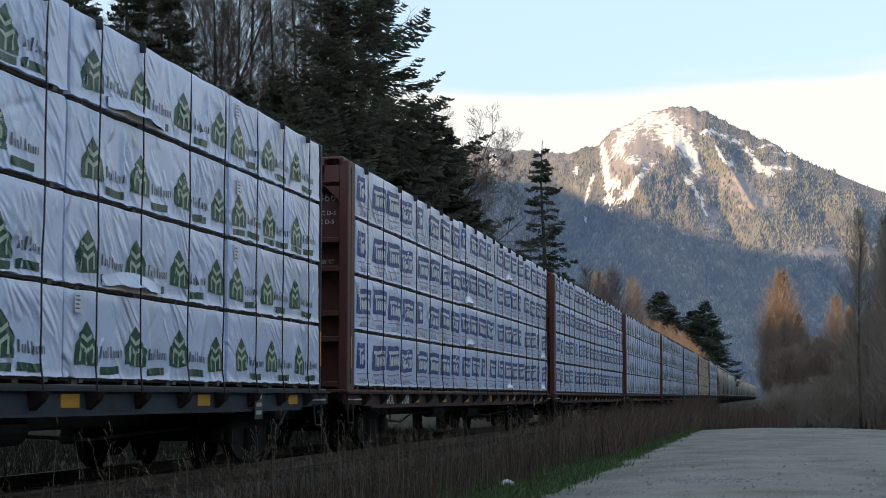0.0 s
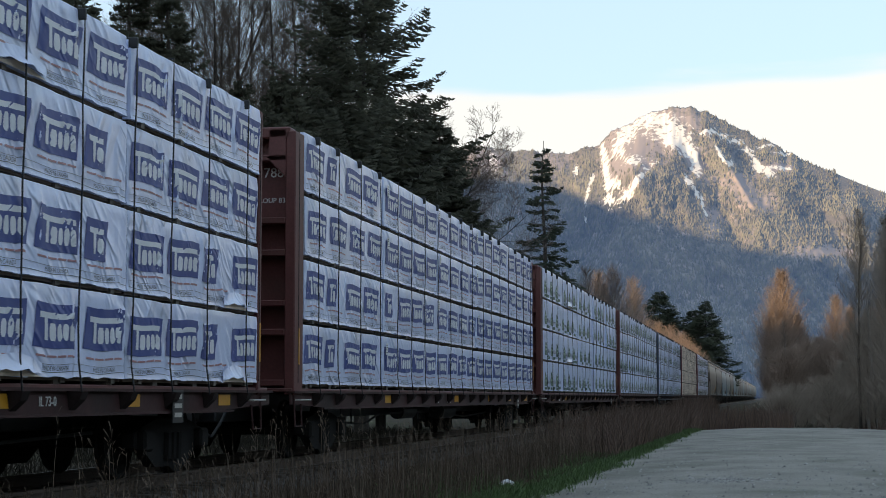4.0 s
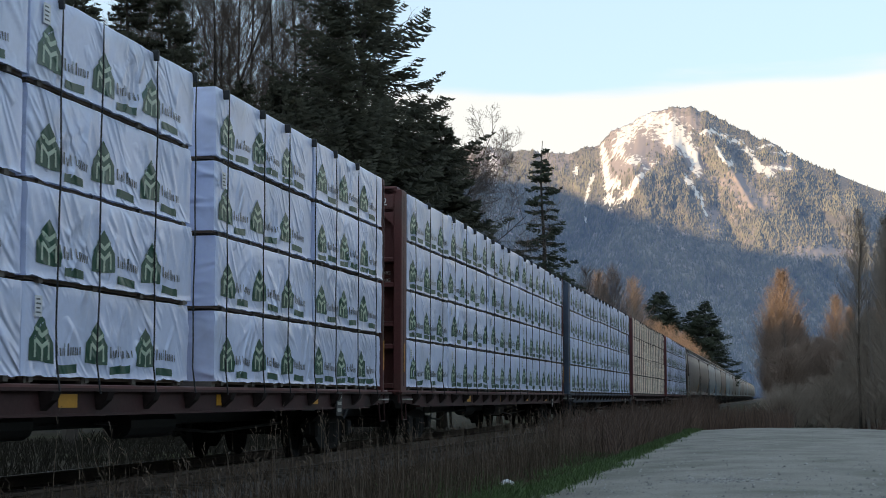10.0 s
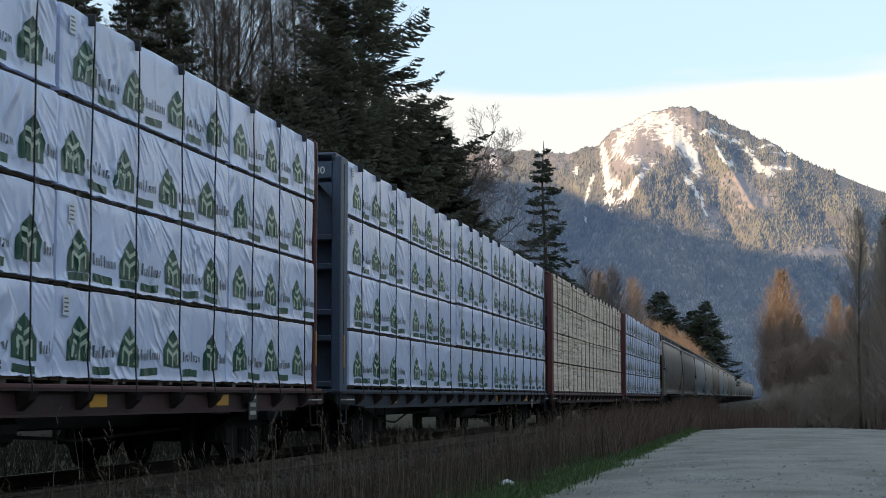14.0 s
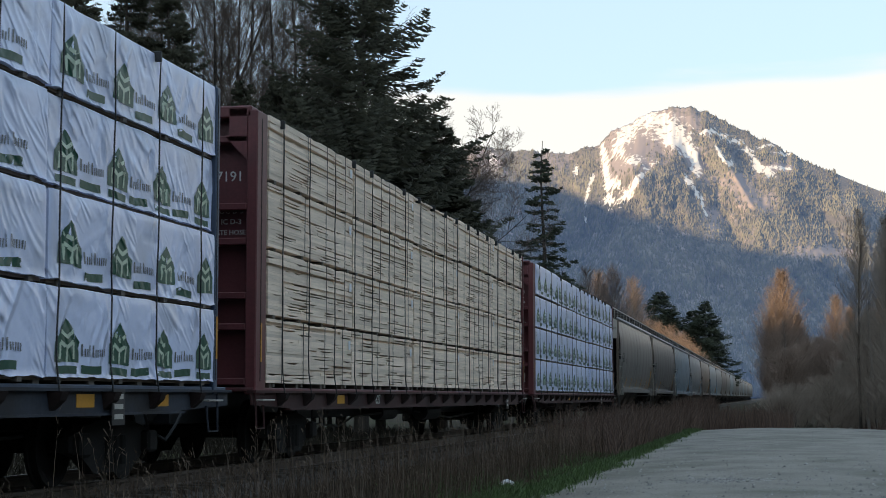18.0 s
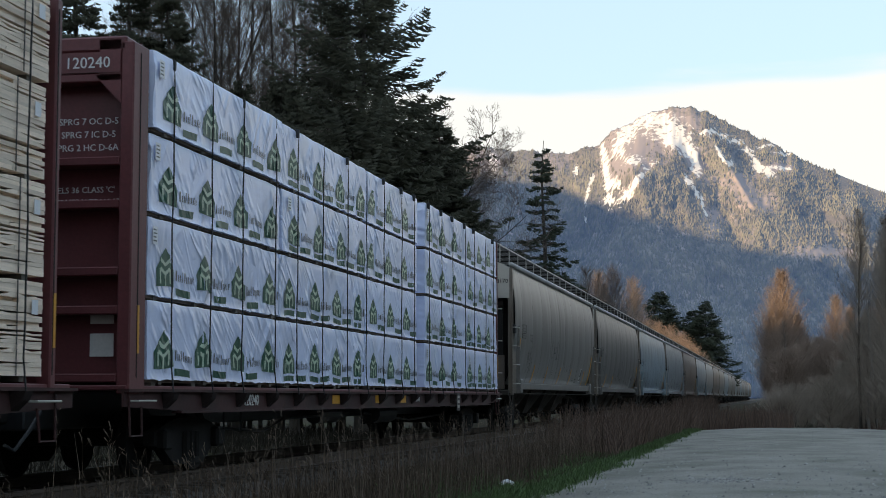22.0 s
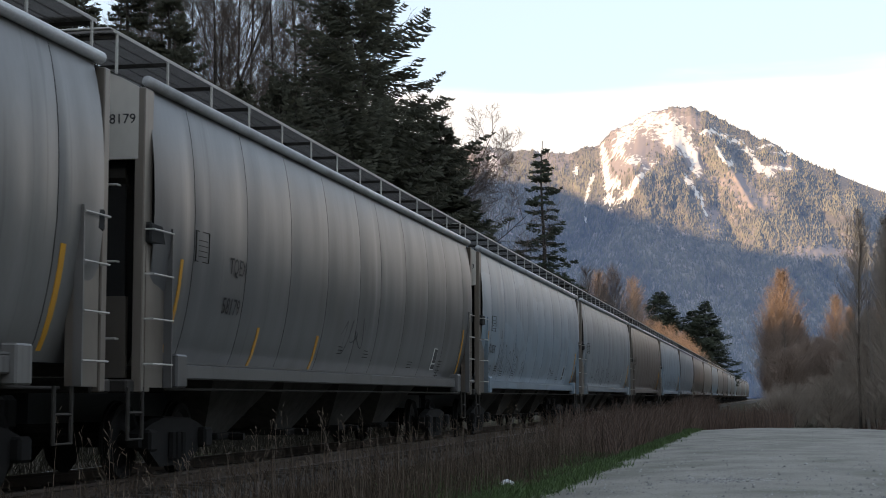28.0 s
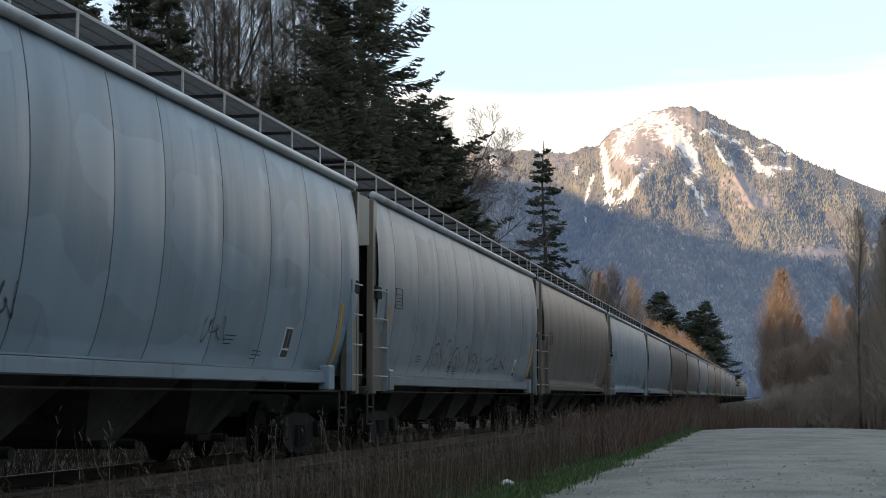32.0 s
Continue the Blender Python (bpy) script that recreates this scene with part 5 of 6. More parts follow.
# ---- train: centre-beam flatcars ----
def flatcar(y0, paint, label, marks, seed, end_marks, top):
    """A flatcar with a bulkhead at each end and a beam down its middle. y = 0 is where its load begins, top the height of that load."""
    r = np.random.default_rng(seed)
    car = thing("centerbeam_flatcar", label, "railway car", pose(TRACK, y0, 0), group="flatcars of the train")
    MOVERS.append((car, pose(TRACK, y0, 0)))
    ln = 22.35
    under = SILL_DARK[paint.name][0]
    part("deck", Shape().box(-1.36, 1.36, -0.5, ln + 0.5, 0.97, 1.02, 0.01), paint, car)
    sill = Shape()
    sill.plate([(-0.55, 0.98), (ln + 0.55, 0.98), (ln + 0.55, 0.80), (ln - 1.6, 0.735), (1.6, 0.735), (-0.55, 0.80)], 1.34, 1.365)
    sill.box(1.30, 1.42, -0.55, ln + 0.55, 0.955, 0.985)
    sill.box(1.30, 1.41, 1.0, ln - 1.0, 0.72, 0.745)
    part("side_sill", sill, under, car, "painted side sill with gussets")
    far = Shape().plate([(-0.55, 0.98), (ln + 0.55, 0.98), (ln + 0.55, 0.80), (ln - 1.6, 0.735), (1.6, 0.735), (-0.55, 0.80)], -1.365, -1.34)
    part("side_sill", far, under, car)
    part("center_sill", Shape().box(-0.3, 0.3, -0.6, ln + 0.6, 0.55, 0.97, 0.02), BLACK, car)
    beam = Shape().box(-0.12, 0.12, -0.02, ln + 0.02, 4.28, 4.50, 0.01)
    for i in range(19):
        beam.box(-0.06, 0.06, 0.1 + i * 1.23 - 0.05, 0.1 + i * 1.23 + 0.05, 1.02, 4.28)
    part("center_beam", beam, paint, car)
    for i in range(18):
        y = 0.62 + i * 1.24
        g = Shape().add([(1.365, y - 0.13, 0.955), (1.365, y + 0.13, 0.955), (1.365, y + 0.07, 0.775), (1.365, y - 0.07, 0.775), (1.50, y - 0.08, 0.95), (1.50, y + 0.08, 0.95), (1.47, y + 0.07, 0.87), (1.47, y - 0.07, 0.87)],
                        [(0, 1, 2, 3), (4, 7, 6, 5), (0, 4, 5, 1), (1, 5, 6, 2), (2, 6, 7, 3), (3, 7, 4, 0)])
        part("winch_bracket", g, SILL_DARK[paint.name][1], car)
        part("riser", Shape().box(0.1, 1.33, y - 0.35, y - 0.22, 1.02, 1.085), LUMBER_DARK, car)
    for i in range(18):
        y = 0.62 + i * 1.24 + r.normal(0, 0.06)
        pts = []
        for k in range(13):
            z = 0.93 + (top - 0.90) * k / 12
            pts.append((1.411 + (0.012 if k else 0.05) + 0.004 * math.sin(k * 1.9 + i), y + 0.012 * math.sin(k * 0.9 + i * 2.1), z))
        s = Shape().path(pts + [(0.1, y, top + 0.035)], 0.0095, 4)
        part("tie_down_cable", s, STRAP, car, "black tie-down cable")
        if r.random() < 0.75:
            part("corner_guard", Shape().box(1.33, 1.432, y - 0.022, y + 0.022, top - 0.08, top + 0.03, 0.006), STRAP, car)
    for e, (ya, yb) in enumerate(((-0.48, -0.05), (ln + 0.0, ln + 0.12))):
        out = -1 if e == 0 else 1
        yo = ya if e == 0 else yb
        deep = 0.24 if e == 0 else 0.06
        bh = part("bulkhead", Shape().box(-1.36, 1.36, min(yo - out * (deep + 0.05), yo - out * deep), max(yo - out * (deep + 0.05), yo - out * deep), 1.0, 4.62), paint, car, "ribbed end bulkhead")
        for sx in (-1, 1):
            x0, x1 = sorted((sx * 1.24, sx * 1.385))
            post = Shape().box(x0, x1, ya, yb, 0.93, 4.60, 0.015)
            xi0, xi1 = sorted((sx * 1.0, sx * 1.24))
            post.plate([(yo, 4.62), (yo - out * 0.10, 4.62), (yo - out * 0.10, 4.2), (yo, 4.2)], xi0, xi1)
            post.add([(sx * 1.24, yo, 4.25), (sx * 1.24, yo, 3.95), (sx * 0.95, yo, 4.25), (sx * 1.24, yo - out * 0.05, 4.25), (sx * 1.24, yo - out * 0.05, 3.95), (sx * 0.95, yo - out * 0.05, 4.25)],
                     [(0, 1, 2), (3, 5, 4), (0, 2, 5, 3), (1, 4, 5, 2), (0, 3, 4, 1)])
            part("post", post, paint, bh)
            part("post_groove", Shape().box(sx * 1.386 - 0.003, sx * 1.386 + 0.003, (ya + yb) / 2 - 0.03, (ya + yb) / 2 - 0.01, 1.1, 4.5), VOID, bh)
        part("top_beam", Shape().box(-1.30, 1.30, min(yo, yo - out * (deep + 0.06)), max(yo, yo - out * (deep + 0.06)), 4.50, 4.66, 0.02), paint, bh)
        for zz in (1.05, 1.75, 2.15, 2.85, 3.3, 4.18):
            part("rib", Shape().box(-1.24, 1.24, min(yo, yo - out * (deep + 0.02)), max(yo, yo - out * (deep + 0.02)), zz, zz + 0.09, 0.012), paint, bh)
        yc = (ya + yb) / 2
        part("reflector", Shape().box(1.388, 1.392, yc - 0.02, yc + 0.03, 1.35, 1.85), YELLOW, bh, "yellow reflective strip")
        if e == 0 and end_marks:
            for text, size, x, z in end_marks:
                x = 1.17 - 0.29 * size * len(text)
                z += 0.47 if z > 3.5 else 0.75 if z > 2.5 else 0.97
                on = yo - out * 0.24
                if z > 4.2:
                    z, on = 4.375, yo - 0.010
                    part("number_board", Shape().box(x - 0.3 * size * len(text) - 0.03, 1.235, yo - 0.010, yo + 0.02, 4.276, 4.492), paint, bh)
                t = part("stencil", letters(text, size, LETTER), LETTER, bh, "white stencilled characters", at=(x, on + out * 0.006, z))
                t.rotation_euler.z = radians(-90)
                t["kind"] = "stuff"
        if e == 0 and marks.get("end_placards"):
            for z, h in ((1.32, 0.24), (1.66, 0.18)):
                part("placard", Shape().box(0.86, 1.12, yo + 0.215, yo + 0.222, z, z + h), LETTER, bh, "weathered white paper placard")
        lad = Shape()
        lad.path([(1.38, yo + 0.02, 0.93), (1.40, yo - out * 0.02, 0.5), (1.40, yo - out * 0.34, 0.5), (1.38, yo - out * 0.36, 0.8)], 0.014)
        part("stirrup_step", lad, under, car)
        grab = Shape().path([(1.39, yo - out * 0.05, 0.86), (1.47, yo - out * 0.05, 0.86), (1.47, yo - out * 0.55, 0.86), (1.39, yo - out * 0.55, 0.86)], 0.011)
        part("grab_iron", grab, GRAB, car, "pale grab iron")
        cpl = part("coupler", COUPLER, STEEL, car, at=(0, -0.45 if e == 0 else ln + 0.45, 0))
        if e:
            cpl.rotation_euler.z = math.pi
        hose = Shape().path([(0.45, yo - out * -0.05, 0.75), (0.42, yo + out * 0.25, 0.55), (0.36, yo + out * 0.45, 0.36), (0.3, yo + out * 0.55, 0.42)], 0.022)
        part("air_hose", hose, BLACK, car)
    for yy in (2.2, ln - 2.2):
        truck(car, yy, True)
    rods = Shape()
    rods.path([(0.7, 3.6, 0.52), (0.7, 6.2, 0.42), (0.7, 7.2, 0.58), (0.7, 11, 0.62)], 0.02)
    rods.path([(0.8, 4.2, 0.75), (0.8, 4.2, 0.42)], 0.015).path([(0.8, 4.9, 0.75), (0.8, 4.9, 0.45)], 0.015)
    rods.path([(0.7, ln - 3.6, 0.52), (0.7, ln - 6.6, 0.45), (0.7, 12, 0.62)], 0.02)
    part("brake_rod", rods, BLACK, car)
    part("brake_cylinder", Shape().tube((0.6, 9.2, 0.62), (0.6, 10.4, 0.62), 0.15, n=12), BLACK, car)
    part("air_tank", Shape().tube((0.7, 12.6, 0.60), (0.7, 14.0, 0.60), 0.17, n=12), BLACK, car)
    for yy in marks.get("yellow", (2.9, 6.3, 9.9, 13.6, 17.3, 20.9)):
        part("reflector", Shape().box(1.366, 1.37, yy, yy + 0.42, 0.80, 0.93), YELLOW, car, "yellow reflective patch")
    for text, size, yy in marks.get("text", ()):
        part("stencil", letters(text, size, LETTER), LETTER, car, "white stencilled characters", at=(1.37, yy, 0.855))["kind"] = "stuff"
    lb = marks.get("placard", 19.2)
    part("placard", Shape().box(1.43, 1.44, lb, lb + 0.32, 0.62, 0.98), DARK_LETTER, car, "small dark placard with pale writing bars")
    pb = Shape()
    for k in range(3):
        pb.box(1.441, 1.443, lb + 0.05, lb + 0.27, 0.68 + k * 0.1, 0.73 + k * 0.1)
    part("writing_bar", pb, GRAB, car)["kind"] = "stuff"
    return car


SIXTEENS = (4.4, 4.4, 4.4, 4.4, 4.4)
BROWN_CAR = "rust-brown centre-beam flatcar with end bulkheads under wrapped lumber"
CARS = (
    (0.65, "green", BLACK, "black centre-beam flatcar with end bulkheads under wrapped lumber", (4.6, 4.6, 4.3, 4.6, 4.05), {"text": ()}, None),
    (25.1, "blue", BROWN, BROWN_CAR, (4.5, 4.3, 4.6, 4.4, 4.35), {"text": (("AOK", 0.24, 2.5), ("21366", 0.24, 3.7), ("IL 73-0", 0.13, 16.2)), "yellow": (4.45, 7.0, 9.5, 12.6, 15.1, 18.0, 20.9)},
     (("21366", 0.2, 0.62, 3.57), ("SPRG 8 OC D-5", 0.1, 0.55, 3.04), ("SPRG 8 IC D-5", 0.1, 0.55, 2.9), ("WHEELS 36 CLASS 'C'", 0.09, 0.5, 2.05))),
    (49.55, "blue", BROWN, BROWN_CAR, (4.7, 4.5, 4.3, 4.5, 4.15), {"text": (("300", 0.24, 9.4), ("738", 0.24, 10.6)), "yellow": (11.2, 15.3, 18.2, 20.9, 5.0)}, (("788", 0.2, 0.8, 3.57), ("GROUP B3", 0.1, 0.6, 2.9))),
    (74.0, "green", BROWN, BROWN_CAR, (4.4, 4.3, 4.2, 0.8, 4.2, 4.15), {"text": (("623", 0.24, 3.7), ("33", 0.24, 4.75)), "yellow": (2.1, 5.1, 9.6, 14, 18)}, (("2653", 0.17, 0.62, 3.57), ("SPRG 7 OC D-5", 0.1, 0.5, 2.26), ("SPRG 7 IC D-5", 0.1, 0.5, 2.12))),
    (98.25, "green", BROWN, BROWN_CAR, (3.8, 4.85, 4.85, 4.85, 3.75), {"yellow": (6.0, 10.4, 14.5, 18.2)}, (("625432", 0.19, 0.62, 3.85), ("STABILIZING", 0.1, 0.5, 2.15), ("STABILIZING", 0.1, 0.5, 2.02))),
    (122.5, "green", NAVY, "dark blue centre-beam flatcar with end bulkheads under wrapped lumber", (4.4, 4.4, 4.4, 4.4, 4.55), {"yellow": (3, 8, 14, 18.5, 20.5)}, (("62180", 0.17, 0.62, 3.8),)),
    (146.9, "lumber", MAROON, "maroon centre-beam flatcar with end bulkheads under bare lumber", (4.4, 4.4, 4.4, 4.4, 4.4), {"text": (("827", 0.22, 6.2),), "yellow": (3.6,)},
     (("627191", 0.19, 0.55, 3.01), ("SPRG 9 OC D-3", 0.1, 0.5, 2.34), ("SPRG 9 IC D-3", 0.1, 0.5, 2.2), ("INTERMEDIATE HOSE", 0.09, 0.5, 2.06))),
    (171.6, "green", MAROON, "maroon centre-beam flatcar with end bulkheads under wrapped lumber", (4.7, 4.65, 3.9, 0.7, 4.15, 4.0), {"end_placards": 1, "text": (("120240", 0.2, 3.6), ("IL 73-0", 0.12, 13.5)), "yellow": (7.5, 10.2, 12.1), "placard": 17.0},
     (("120240", 0.17, 0.55, 3.86), ("SPRG 7 OC D-5", 0.1, 0.5, 3.05), ("SPRG 7 IC D-5", 0.1, 0.5, 2.91), ("SPRG 2 HC D-6A", 0.1, 0.5, 2.77), ("WHEELS 36 CLASS 'C'", 0.09, 0.5, 2.1), ("INTERMEDIATE HOSE", 0.09, 0.5, 1.97))),
)
RISES = (0.888, 0.890, 0.904, 0.886, 0.886, 0.888, 0.888, 0.884)     # from tier to tier on each car
for i, (y0, kind, paint, label, lengths, marks, ends) in enumerate(CARS):
    flatcar(y0, paint, label, marks, 300 + i, ends, DECK + 3 * RISES[i] + PACK)
    load_car(y0 + 0.05, kind, lengths, 400 + i, RISES[i])


# ---- train: covered hopper cars ----
BODY = ((1.22, 1.22), (1.45, 1.315), (1.75, 1.395), (2.1, 1.455), (2.5, 1.495), (2.9, 1.505), (3.3, 1.495), (3.65, 1.465), (3.95, 1.42), (4.22, 1.35))
HL = 18.4
SEAMS = (-0.14, 1.10, 2.99, 4.88, 6.77, 8.66, 10.04, 11.93, 13.82, 15.60, 17.35, HL)
ARCH = ((1.385, 4.14), (1.18, 4.25), (0.9, 4.35), (0.6, 4.43), (0.3, 4.47), (0, 4.48), (-0.3, 4.47), (-0.6, 4.43), (-0.9, 4.35), (-1.18, 4.25), (-1.385, 4.14))


def body_x(z):
    return float(np.interp(z, [b[0] for b in BODY], [b[1] for b in BODY]))


PANEL_ROWS, PANEL_COLS = 14, 12


def panel_node(i, j, w, variant):
    """How far a side panel stands out at the knot in column i and row j of its grid, and that knot's y and z."""
    z, y = 1.22 + 3.0 * j / PANEL_ROWS, 0.010 + w * i / PANEL_COLS
    puff = 0.03 * math.sin(math.pi * i / PANEL_COLS) * math.sin(math.pi * min(1, max(0, (z - 1.2) / 3.0)))
    dent = 0.020 * noise.noise(Vector((y * 3.0 + variant * 9, z * 0.45, variant * 3.1))) * min(1, i, PANEL_COLS - i) * min(1, (z - 1.2) * 2, (4.3 - z) * 3)
    return body_x(z) + puff + dent, y, z


def panel_mesh(side, width, variant=0):
    s = Shape()
    for j in range(PANEL_ROWS + 1):
        for i in range(PANEL_COLS + 1):
            x, y, z = panel_node(i, j, width - 0.020, variant)
            s.v.append((side * x, y, z))
    k = PANEL_COLS + 1
    s.f = [(j * k + i, j * k + i + 1, j * k + k + i + 1, j * k + k + i) for j in range(PANEL_ROWS) for i in range(PANEL_COLS)]
    return s


def side_x(y, z, seed):
    """Where the near side stands at (y, z), dents and all."""
    n_ = max(0, min(len(SEAMS) - 2, sum(y >= q for q in SEAMS) - 1))
    w, v = round(SEAMS[n_ + 1] - SEAMS[n_], 2) - 0.020, (n_ * 3 + n_ // 4 + seed) % 4
    u = min(PANEL_COLS - 1e-6, max(0, (y - SEAMS[n_] - 0.010) / w * PANEL_COLS))
    t = min(PANEL_ROWS - 1e-6, max(0, (z - 1.22) / 3.0 * PANEL_ROWS))
    i, j = int(u), int(t)
    a, b, c, d = (panel_node(i + p, j + q, w, v)[0] for p, q in ((0, 0), (1, 0), (0, 1), (1, 1)))
    return (a * (1 - u + i) + b * (u - i)) * (1 - t + j) + (c * (1 - u + i) + d * (u - i)) * (t - j)


def strip_on_side(y, z0, z1, w, seed, lift=0.009):
    """A narrow strip that lies on the curved side."""
    s = Shape()
    m_ = 6 if z1 - z0 > 0.2 else 2
    for j in range(m_ + 1):
        z = z0 + (z1 - z0) * j / m_
        xa, xb = side_x(y, z, seed) + lift, side_x(y + w, z, seed) + lift
        s.v += [(xa, y, z), (xb, y + w, z), (xa - 0.01, y, z), (xb - 0.01, y + w, z)]
    for j in range(m_):
        a = j * 4
        s.f += [(a, a + 1, a + 5, a + 4), (a, a + 4, a + 6, a + 2), (a + 1, a + 3, a + 7, a + 5)]
    return s


def brush(s, pts, seed, pen):
    """One sprayed line through points of (y, z) on the curved side."""
    last, k = len(pts) - 1, len(s.v)
    for i, (ya, za) in enumerate(pts):
        (y_, z_), (yn, zn) = pts[max(0, i - 1)], pts[min(last, i + 1)]
        q = math.hypot(yn - y_, zn - z_) or 1
        wide = pen * (0.75 + 0.35 * math.sin(i * 0.7 + seed)) / 2
        ny_, nz_ = -(zn - z_) / q * wide, (yn - y_) / q * wide
        s.v += [(side_x(yy, zz, seed) + 0.009, yy, zz) for yy, zz in ((ya + ny_, za + nz_), (ya - ny_, za - nz_))]
    s.f += [(k + 2 * i, k + 2 * i + 2, k + 2 * i + 3, k + 2 * i + 1) for i in range(last)]


def scrawl(y, z, w, h, seed, pen=0.028, loops=5, key=0):
    """Spray-painted scribble, meaningless loops that lie on the curved side."""
    s = Shape()
    pts = []
    for i in range(loops * 14 + 1):
        t = i / 14
        pts.append((y + w * (t / loops) + 0.10 * w * math.sin(t * 6.28 + key),
                    z + h * (0.5 + 0.42 * math.sin(t * 6.28 * (0.9 + 0.1 * math.sin(key))) * (0.6 + 0.4 * math.sin(t * 2.1 + key)))))
    brush(s, pts, seed, pen)
    return s


def bubble_scrawl(y, z, w, h, seed, pen=0.03, humps=5):
    """Sprayed row of round-topped outlines with a tall spike before it and small marks inside."""
    s = Shape()
    step = w / humps
    brush(s, [(y - 0.45 + 0.06 * i, z + 0.05 + 0.5 * h * (i / 8) ** 1.6) for i in range(9)], seed, pen)
    brush(s, [(y - 0.1 + 0.012 * i, z + h * (0.2 + 0.1 * i)) for i in range(9)] + [(y + 0.02 + 0.04 * i, z + h * (1.0 - 0.09 * i)) for i in range(5)], seed, pen)
    for k in range(humps):
        a, top = y + k * step, h * (0.62, 0.72, 0.6, 0.66, 0.52)[k % 5]
        arch = [(a + step * (0.06 + 0.9 * i / 14), z + top * (0.55 + 0.45 * math.sin(math.pi * i / 14))) for i in range(15)]
        legs = [(a + step * 0.06, z + top * 0.1 * i) for i in range(1, 6)]
        brush(s, legs + arch, seed, pen)
        if k % 2 == 0:
            brush(s, [(a + step * (0.5 + 0.17 * math.cos(0.52 * i)), z + top * (0.5 + 0.2 * math.sin(0.52 * i))) for i in range(13)], seed, pen * 0.7)
        else:
            brush(s, [(a + step * (0.35 + 0.05 * i), z + top * (0.3 + 0.09 * (i % 3))) for i in range(6)], seed, pen * 0.7)
    brush(s, [(y + w * (0.95 + 0.05 * math.sin(i * 0.5)), z + h * (0.5 - 0.06 * i)) for i in range(9)], seed, pen)
    return s


def side_words(text, size, y, z, seed):
    """Stencilled characters bent to the curved side."""
    me = letters(text, size, DARK_LETTER)
    for v in me.vertices:
        yy, zz = v.co.y + y, v.co.z + z
        v.co = (side_x(yy, zz, seed) + 0.009, yy, zz)
    return me


HOP = {}


def shared(key, make, mat, smooth=False):
    if (key, mat.name) not in HOP:
        HOP[key, mat.name] = make().mesh(key, mat, smooth)
    return HOP[key, mat.name]


def roof_shape():
    return Shape().prism([(x * 0.985, z + 0.02) for x, z in ARCH] + [(0, 4.10)], -0.27, HL + 0.15)


def end_shape(y1, out):
    """The upper end wall under the arched roof."""
    rim = [(-1.385, 3.38), (1.385, 3.38)] + list(ARCH)
    return Shape().prism(rim, y1, y1 - out * 0.06)


def grating_shape():
    """Open steel grating: cross bars on three bearers, with gaps to see through."""
    s = Shape()
    for k in range(int((HL + 1.0) / 0.05)):
        y = -0.5 + k * 0.05
        s.box(0.36, 1.16, y, y + 0.012, 4.692, 4.714)
    for x in (0.35, 0.56, 0.76, 0.96):
        s.box(x, x + 0.012, -0.5, HL + 0.5, 4.68, 4.692)
    return s


def slope_shape(flip):
    s = Shape()
    f_ = (lambda y: HL - y) if flip else (lambda y: y)
    return s.add([(-1.2, f_(-0.2), 3.3), (1.2, f_(-0.2), 3.3), (1.2, f_(-0.2), 3.2), (-1.2, f_(-0.2), 3.2), (-1.0, f_(2.3), 1.1), (1.0, f_(2.3), 1.1), (1.0, f_(2.3), 1.0), (-1.0, f_(2.3), 1.0)],
                 [(0, 1, 5, 4), (3, 7, 6, 2), (0, 4, 7, 3), (1, 2, 6, 5), (0, 3, 2, 1), (4, 5, 6, 7)])


def bay_shape():
    s = Shape()
    return s.add([(-1.1, -1.5, 1.25), (1.06, -1.5, 1.25), (1.06, 1.5, 1.25), (-1.1, 1.5, 1.25), (-0.5, -0.45, 0.42), (0.55, -0.45, 0.42), (0.55, 0.45, 0.42), (-0.5, 0.45, 0.42)],
                 [(0, 1, 5, 4), (1, 2, 6, 5), (2, 3, 7, 6), (3, 0, 4, 7), (4, 5, 6, 7), (3, 2, 1, 0)])


